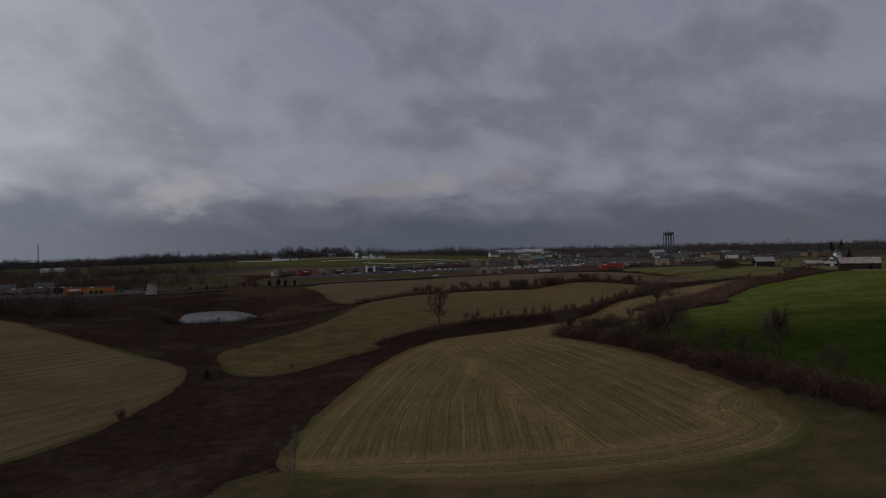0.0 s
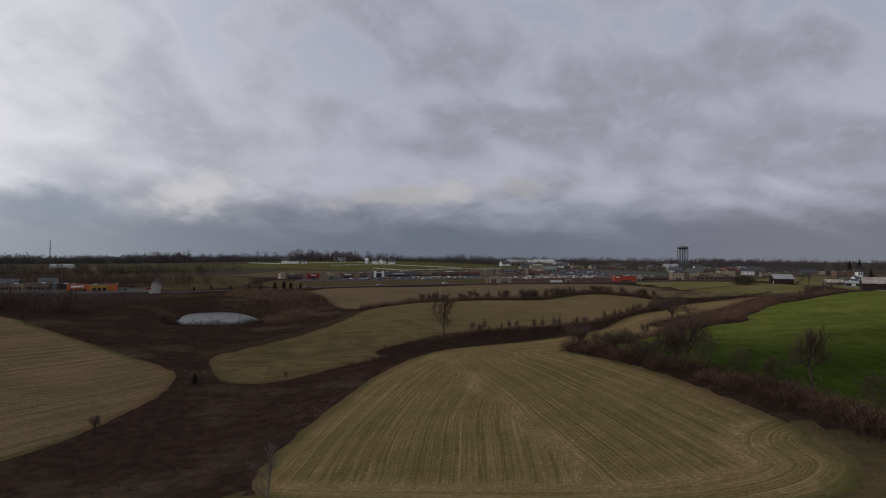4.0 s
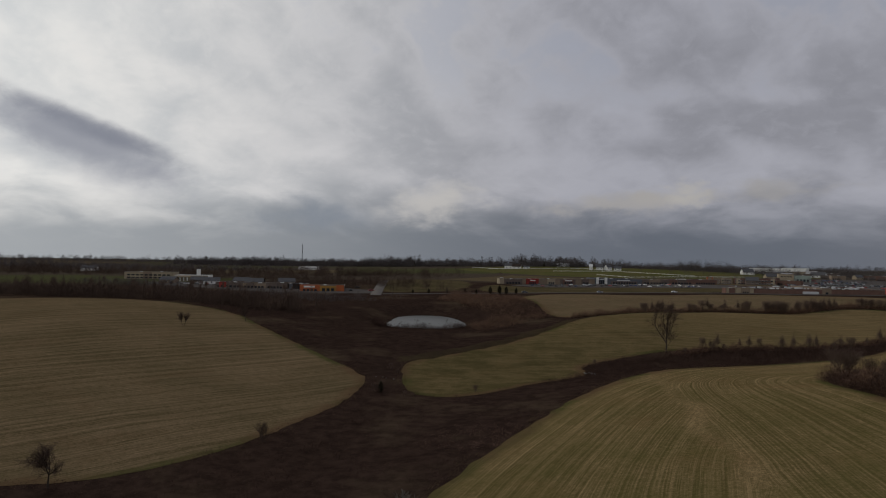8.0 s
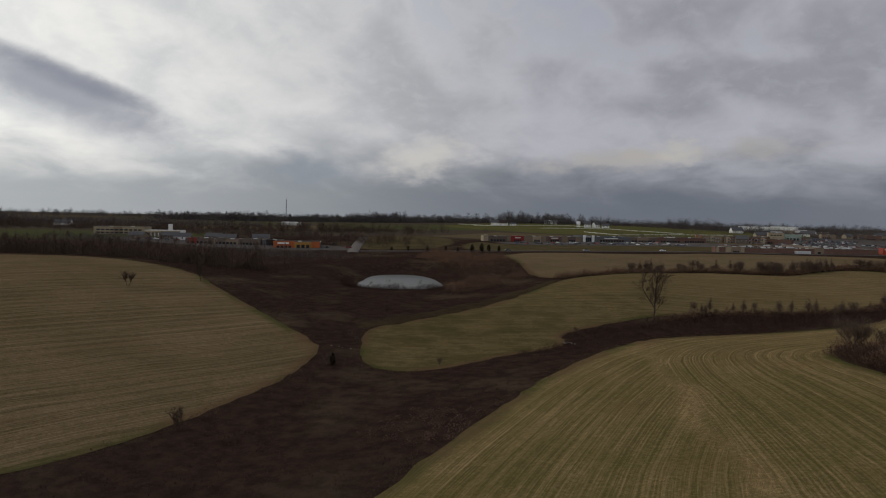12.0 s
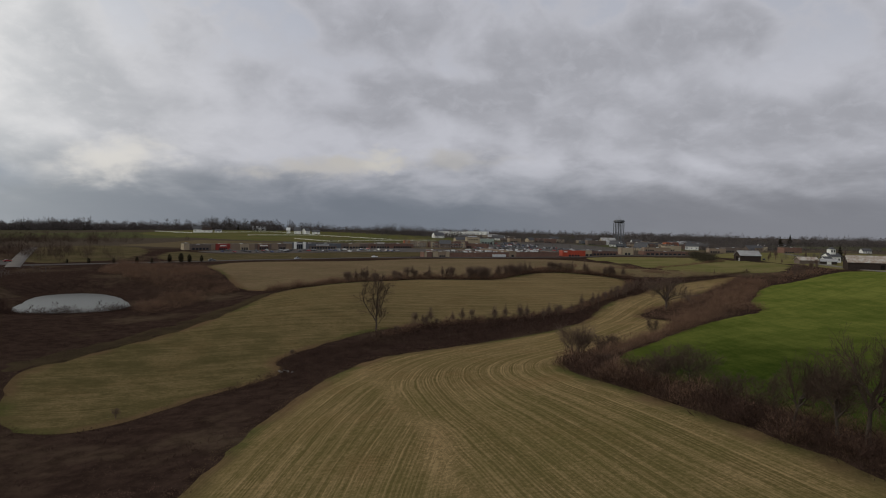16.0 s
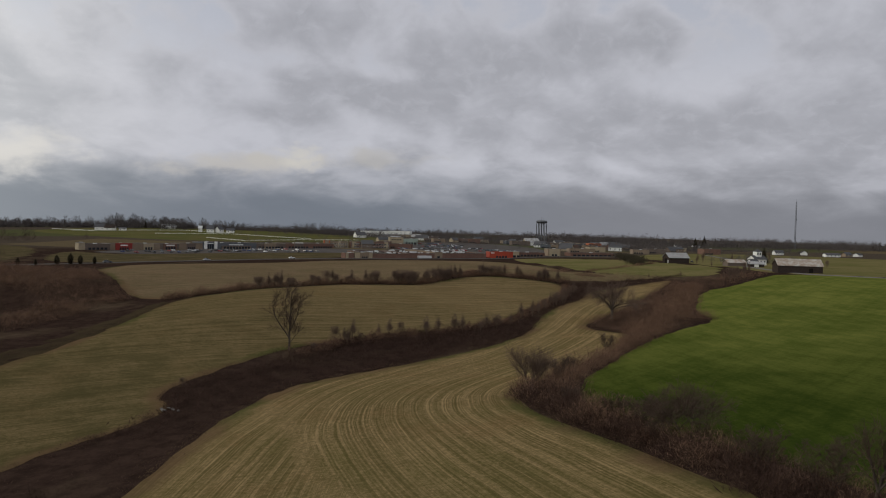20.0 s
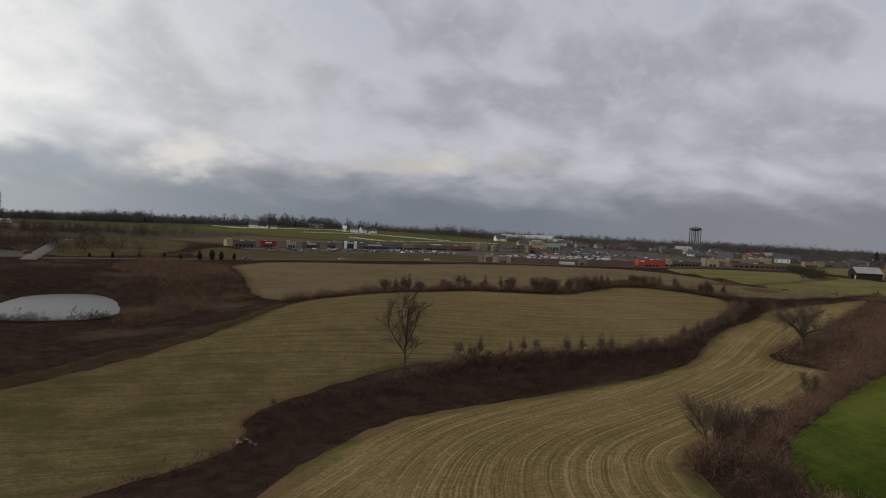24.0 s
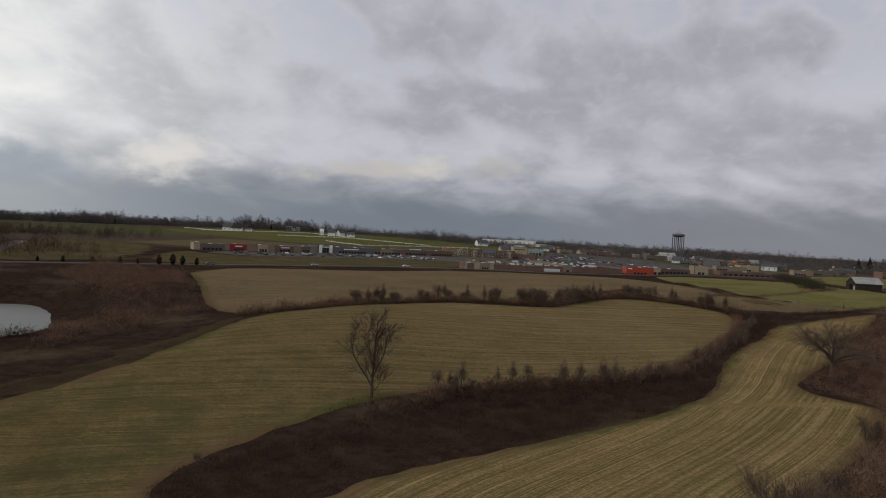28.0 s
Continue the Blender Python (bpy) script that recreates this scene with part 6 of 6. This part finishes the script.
# ---- far woods ----
def woods(name, seed, line, half, number, tall, label, mat=WOODS, count=16, width=0.028, sweep=0.38):
    rs = np.random.RandomState(seed)
    p = np.array(line, float)
    seg = np.linalg.norm(np.diff(p, axis=0), axis=1)
    s = rs.uniform(0, seg.sum(), number)
    cum = np.r_[0, np.cumsum(seg)]
    x, y = np.interp(s, cum, p[:, 0]), np.interp(s, cum, p[:, 1])
    x, y = x + rs.normal(0, half, number), y + rs.normal(0, half, number)
    ok = ~inside_any(x, y, FIELDS, 3.0) & (outside(x, y, POND) > 25)
    x, y, s = x[ok], y[ok], s[ok]
    h = rs.uniform(*tall, len(x)) * (0.85 + 0.3 * np.sin(s / 37.0) * np.sin(s / 91.0 + seed))
    ob = raw(name, *blades(rs, x, y, land_height(x, y), h, count, width, sweep, True), mat)
    return tagged(ob, label, "woods", kind="stuff")


def arc(r, a0, a1, n=24):
    return [(r * math.sin(radians(a0 + (a1 - a0) * k / n)), r * math.cos(radians(a0 + (a1 - a0) * k / n))) for k in range(n + 1)]


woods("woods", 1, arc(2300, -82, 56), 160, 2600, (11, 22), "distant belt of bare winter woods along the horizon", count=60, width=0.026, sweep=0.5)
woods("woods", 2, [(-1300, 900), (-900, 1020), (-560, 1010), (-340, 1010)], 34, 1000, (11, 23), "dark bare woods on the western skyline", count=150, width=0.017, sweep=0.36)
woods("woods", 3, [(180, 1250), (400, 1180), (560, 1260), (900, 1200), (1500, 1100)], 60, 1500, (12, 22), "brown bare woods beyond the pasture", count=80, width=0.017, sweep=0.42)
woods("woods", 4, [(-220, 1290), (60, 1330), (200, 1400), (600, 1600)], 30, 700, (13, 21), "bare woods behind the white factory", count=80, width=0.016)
woods("woods", 5, [(-440, -10), (-330, -12), (-260, 0), (-215, 4), (-186, 14)], 13, 800, (6, 13), "dense dark bare thicket behind the stubble rise", TWIG, 130, 0.006, 0.42)
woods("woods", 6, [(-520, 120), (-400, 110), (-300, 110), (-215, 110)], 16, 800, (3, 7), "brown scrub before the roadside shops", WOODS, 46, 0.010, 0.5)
woods("woods", 7, [(-900, 250), (-700, 330), (-560, 420), (-420, 520)], 44, 600, (7, 14), "bare woods behind the roadside shops", TWIG, count=150, width=0.011)
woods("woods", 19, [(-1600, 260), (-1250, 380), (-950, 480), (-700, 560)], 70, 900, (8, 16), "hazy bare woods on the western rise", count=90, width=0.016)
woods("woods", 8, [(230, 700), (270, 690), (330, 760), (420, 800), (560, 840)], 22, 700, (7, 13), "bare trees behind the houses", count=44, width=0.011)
woods("woods", 9, [(-330, 1020), (-150, 980), (-20, 930)], 14, 300, (9, 18), "open row of bare trees on the ridge", count=140, width=0.007)
woods("scrub", 10, [(100, 152), (120, 160), (140, 176), (150, 190), (120, 196), (92, 215), (70, 222)], 9, 520, (1.5, 3.6), "tangled brown scrub round the wet meadow", SCRUB, 34, 0.014, 0.7)
woods("scrub", 11, [(168, 160), (190, 168), (205, 180), (214, 196)], 5, 260, (2.0, 4.5), "brown scrub beside the lane and barns", SCRUB, 34, 0.014, 0.7)
woods("scrub", 12, [(245, 300), (270, 320), (300, 310)], 9, 120, (5, 10), "bare yard trees round the white farmhouse", count=46, width=0.009)
woods("scrub", 13, [(160, 150), (176, 146), (194, 158), (206, 176)], 4, 60, (1.5, 3.5), "low bare scrub at the wheat corner", SCRUB, 34, 0.012, 0.7)


def cedar(x, y, high, seed, label, group="", wide=0.42, bushy=False):
    rs = np.random.RandomState(seed)
    t = thing("evergreen", x, y, 0, label, "tree", group, sink=0.1)
    raw("trunk", *tubes([(Vector((0, 0, -0.2)), Vector((0, 0, high * 0.9)), high * 0.02, high * 0.006, 0)], 6), BARK, t)
    n = 900
    h = high * (0.06 + 0.94 * rs.uniform(0, 1, n) ** 1.3)
    r = wide * (high - h) * rs.uniform(0.55, 1.1, n) + 0.1
    if bushy:
        r = 0.36 * high * np.sin(3.1416 * np.clip(h / high, 0.03, 0.99)) ** 0.6 * rs.uniform(0.6, 1.1, n)
    a = rs.uniform(0, 6.283, n)
    root = np.stack([np.cos(a) * r * 0.15, np.sin(a) * r * 0.15, h], 1)
    tip = np.stack([np.cos(a) * r, np.sin(a) * r, h - 0.12 * r + rs.uniform(-0.1, 0.25, n)], 1)
    side = np.stack([-np.sin(a), np.cos(a), rs.uniform(-0.6, 0.6, n)], 1) * (high * 0.028)
    verts = np.stack([root, (root + tip) / 2 + side, tip, (root + tip) / 2 - side], 1).reshape(-1, 3)
    raw("foliage", verts, np.arange(4 * n).reshape(-1, 4), NEEDLES, t)


for k, (x, y, h) in enumerate([(-188, 203, 4.0), (-180, 206, 3.2), (-171, 211, 5.2), (-165, 214, 6.0), (-160, 215, 5.0), (-153, 217, 4.2), (-200, 198, 3.4), (-213, 193, 3.6), (-225, 190, 3.0)]):
    cedar(x, y, h, k, "small rounded dark evergreen beside the road", "roadside evergreens", bushy=True)
cedar(-48, -107, 2.8, 41, "low dark evergreen bush beside the creek", bushy=True)
cedar(556, 1185, 19, 31, "tall dark conifer beside a white house")
cedar(572, 1180, 23, 32, "tall dark conifer beside a white house")
cedar(273, 310, 11, 33, "dark conifer behind the white farmhouse")
woods("evergreen_hedge", 14, [(173, 268), (182, 310), (196, 380), (214, 470)], 3.0, 260, (3.0, 5.5), "dense rounded dark green windbreak across the pasture", NEEDLES, 60, 0.03, 0.7)
rs = np.random.RandomState(8)
for k in range(16):
    cedar(-900 + 36 * k + rs.uniform(-9, 9), 1000 + rs.uniform(-30, 30), rs.uniform(9, 15), 60 + k, "dark conifer on the western skyline", "skyline conifers", 0.22)

# ---- cars ----
TYRE = material("tyre_rubber", (0.02, 0.02, 0.02), (0.03, 0.03, 0.03), 0.9, 0.5, 8.0, 0.0)


def car(paint, label):
    t = new("car")
    tagged(t, label, "car", "parked cars")
    bm = bmesh.new()
    side = [(-2.25, 0.35), (2.25, 0.35), (2.25, 0.75), (1.95, 0.88), (1.05, 0.95), (-1.7, 1.0), (-2.2, 0.95)]
    a = [bm.verts.new((x, -0.88, z)) for x, z in side]
    b = [bm.verts.new((x, 0.88, z)) for x, z in side]
    bm.faces.new(a)
    bm.faces.new(b[::-1])
    for k in range(len(side)):
        j = (k + 1) % len(side)
        bm.faces.new((a[j], a[k], b[k], b[j]))
    part("body", bm, paint, t)
    bm = bmesh.new()
    low = [bm.verts.new(c) for c in ((-1.75, -0.8, 0.98), (0.95, -0.8, 0.94), (0.95, 0.8, 0.94), (-1.75, 0.8, 0.98))]
    top = [bm.verts.new(c) for c in ((-1.35, -0.62, 1.42), (0.25, -0.62, 1.45), (0.25, 0.62, 1.45), (-1.35, 0.62, 1.42))]
    for k in range(4):
        j = (k + 1) % 4
        bm.faces.new((low[k], low[j], top[j], top[k]))
    part("cabin_glass", bm, GLASS, t)
    boxed("roof", (-1.38, 0.28, -0.64, 0.64, 1.42, 1.48), paint, t)
    bm = bmesh.new()
    bmesh.ops.create_cone(bm, cap_ends=True, segments=10, radius1=0.33, radius2=0.33, depth=0.22, matrix=Matrix.Rotation(radians(90), 4, "X"))
    wheel = part("wheel", bm, TYRE, t)
    for k, (wx, wy) in enumerate(((-1.35, -0.82), (1.35, -0.82), (-1.35, 0.82), (1.35, 0.82))):
        ob = wheel if k == 0 else link("wheel", wheel.data, None, t)
        ob.location = (wx, wy, 0.33)
    return t


PAINTS = [("white", (0.75, 0.75, 0.75)), ("silver", (0.42, 0.43, 0.45)), ("black", (0.02, 0.02, 0.022)), ("dark red", (0.25, 0.02, 0.02)), ("dark blue", (0.03, 0.05, 0.14)), ("grey", (0.14, 0.145, 0.15))]
fleet = []
for name, colour in PAINTS:
    fleet.append(car(material(name.replace(" ", "_") + "_paint", colour, tuple(c * 0.9 for c in colour), 0.3, 3.0, 6.0, 0.0), name + " car parked on asphalt"))
rng = random.Random(12)
first = set()


def park(x, y, turn):
    k = rng.choice([0, 1, 2, 2, 2, 3, 4, 5, 5, 5])
    m = pose(x, y, ground_z(x, y) + 0.24, 0, 0, turn)
    if k not in first:
        first.add(k)
        fleet[k].matrix_basis = m
    else:
        copy_thing(fleet[k], m)


for row in range(6):
    for k in range(26):
        s, off = 6 + 6.6 * k, 8 + 8.6 * row
        x, y = -226 + math.cos(radians(42)) * s + math.sin(radians(42)) * off, 372 + math.sin(radians(42)) * s - math.cos(radians(42)) * off
        if rng.random() < 0.5 and outside(np.array([x]), np.array([y]), LOT_WEST)[0] < -2:
            park(x + rng.uniform(-0.5, 0.5), y + rng.uniform(-0.5, 0.5), 42 + 90 + rng.choice([0, 180]))
for row in range(22):
    for _ in range(3):
        start, off = rng.uniform(0, 150), 16.0 * row
        for k in range(rng.randrange(4, 9)):
            s = start + 2.9 * k
            x, y = 5 + math.cos(radians(20)) * s - math.sin(radians(20)) * off, 440 + math.sin(radians(20)) * s + math.cos(radians(20)) * off
            p, q = (x + 7) * 0.906 + (y - 353) * 0.423, (y - 353) * 0.906 - (x + 7) * 0.423
            if not (-3 < p < 102 and -3 < q < 66) and rng.random() < 0.85 and outside(np.array([x]), np.array([y]), LOT_EAST)[0] < -3:
                park(x + rng.uniform(-0.2, 0.2), y + rng.uniform(-0.4, 0.4), 20 + 90 + rng.choice([0, 180]))
for k in range(18):
    park(-440 + 10 * k + rng.uniform(-2, 2), 146 + 1.6 * k + rng.uniform(-3, 3), rng.choice([30, 120]))
for x, y, a in [(-150, 226, 40), (-64, 330, 40), (-110, 280, 50), (-258, 183, 50), (-280, 195, 40), (200, 380, 20), (218, 300, 70)]:
    park(x, y, a)
for k, ob in enumerate(fleet):
    if k not in first:
        ob.matrix_basis = pose(-60 + 4 * k, 345, ground_z(-60 + 4 * k, 345) + 0.24, 0, 0, 120)

# ---- small things in the hollow ----
rng = random.Random(3)
for k in range(7):
    x, y = -7 + rng.uniform(-2, 2), -64 + rng.uniform(-2, 2)
    bm = bmesh.new()
    bmesh.ops.create_icosphere(bm, subdivisions=2, radius=0.16 + 0.22 * rng.random())
    for v in bm.verts:
        v.co += Vector((noise.noise(v.co * 2 + Vector((k, 0, 0))), noise.noise(v.co * 2 + Vector((0, k, 5))), noise.noise(v.co * 2 + Vector((9, 0, k))))) * 0.28
        v.co.z *= 0.6
    rock = part("rubble_block", bm, RUBBLE)
    rock.location = (x, y, ground_z(x, y) + 0.35)
    tagged(rock, "pale broken concrete lump dumped in brush", "rubble", "dumped rubble")

for k, (x, y, h) in enumerate([(222, 300, 8), (228, 306, 9), (216, 286, 6), (262, 268, 8), (272, 300, 10), (246, 300, 9), (284, 250, 7), (196, 170, 9), (186, 158, 8.5), (178, 152, 7), (204, 182, 8), (190, 164, 8), (200, 178, 7.5), (182, 154, 9), (168, 182, 4.5), (150, 178, 4), (226, 236, 5), (210, 246, 5)]):
    ob = copy_thing(sapling_kinds[k % 5], pose(x, y, ground_z(x, y) - 0.1, 0, 0, 47 * k))
    ob.scale = (h / 5.2,) * 3

# tall bare trees of the thicket behind the stubble rise
rng = random.Random(17)
for k in range(24):
    x = -400 + 9 * k + rng.uniform(-4, 4)
    y = np.interp(x, [-400, -300, -230, -180], [-14, -14, -8, 8]) + rng.uniform(-3, 14)
    ob = copy_thing(sapling_kinds[k % 5], pose(x, float(y), ground_z(x, float(y)) - 0.1, 0, 0, 71 * k))
    ob.scale = (rng.uniform(1.6, 2.6),) * 2 + (rng.uniform(1.8, 2.8),)
for x, y, s in [(-49, -108, 0.62), (-40, -108, 0.4), (-63, -80, 0.5), (-58, -84, 0.4), (-12, -44, 0.45), (-26, -97, 0.5), (8, -8, 0.6), (15, 3, 0.7), (18, 8, 0.6)]:
    ob = copy_thing(sapling_kinds[3], pose(x, y, ground_z(x, y) - 0.2, 0, 0, 31 * x))
    ob.scale = (s * 1.3, s * 1.3, s)
for k, (x, y) in enumerate([(-60, -92), (-58, -91.5), (-56.5, -92), (-54, -92)]):
    ob = bpy.data.objects["rubble_block"]
    ob = copy_thing(ob, pose(x, y, ground_z(x, y) + 0.15, 0, 0, 50 * k))
    ob.scale = (0.7, 0.7, 0.7)
thicket("hedge_brush", 18, [(99, 142), (117, 150), (136, 166), (171, 190)], 2.2, 12, (0.8, 1.8), BRUSH, "dark brush along the far side of the lane", -0.3, 34, 0.014, 0.7)
thicket("hedge_brush", 19, [(126, 216), (150, 240), (187, 286)], 1.6, 8, (0.8, 1.8), SCRUB, "thin scrub line across the pasture", -0.3, 30, 0.016, 0.7)
thicket("hedge_brush", 20, [(60, 212), (72, 230), (88, 218), (100, 204), (116, 212)], 2.4, 10, (0.8, 2.4), SCRUB, "brown scrub below the tan tongue of stubble", -0.3, 34, 0.015, 0.7)

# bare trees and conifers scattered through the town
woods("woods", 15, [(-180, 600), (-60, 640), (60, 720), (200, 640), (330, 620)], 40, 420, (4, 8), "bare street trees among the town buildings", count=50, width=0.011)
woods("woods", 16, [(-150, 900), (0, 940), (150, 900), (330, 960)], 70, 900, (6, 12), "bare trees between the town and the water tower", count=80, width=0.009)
woods("woods", 17, [(-560, 300), (-430, 260), (-330, 230), (-250, 240)], 26, 420, (5, 10), "bare trees round the roadside houses", TWIG, count=110, width=0.009)

# taller bare trees in the hedge beside the wheat
for k, (x, y, h, wd, st) in enumerate([(71, -124, 6, 0.9, 3), (79, -141, 8, 0.7, 2), (84, -150, 7, 0.8, 2), (88, -155, 6, 0.9, 3), (97, -172, 6, 0.9, 3), (69, -116, 5, 1.0, 3), (63, -98, 5, 1.0, 3), (61, -92, 4, 1.0, 3), (58, -80, 3.5, 1.0, 3)]):
    bare_tree("tree", x, y, 120 + k, h, wd, "bare grey-brown tree in the hedge beside wheat", stems=st, boughs=14 if st == 1 else 7, rise=0.7, fine=5)

# bare trees before the roadside shops
rng = random.Random(29)
for k in range(16):
    x, y = -470 + 13 * k + rng.uniform(-5, 5), 96 + 2.2 * k + rng.uniform(-8, 12)
    ob = copy_thing(sapling_kinds[k % 5], pose(x, y, ground_z(x, y) - 0.1, 0, 0, 57 * k))
    ob.scale = (rng.uniform(1.4, 2.0),) * 2 + (rng.uniform(1.2, 1.8),)
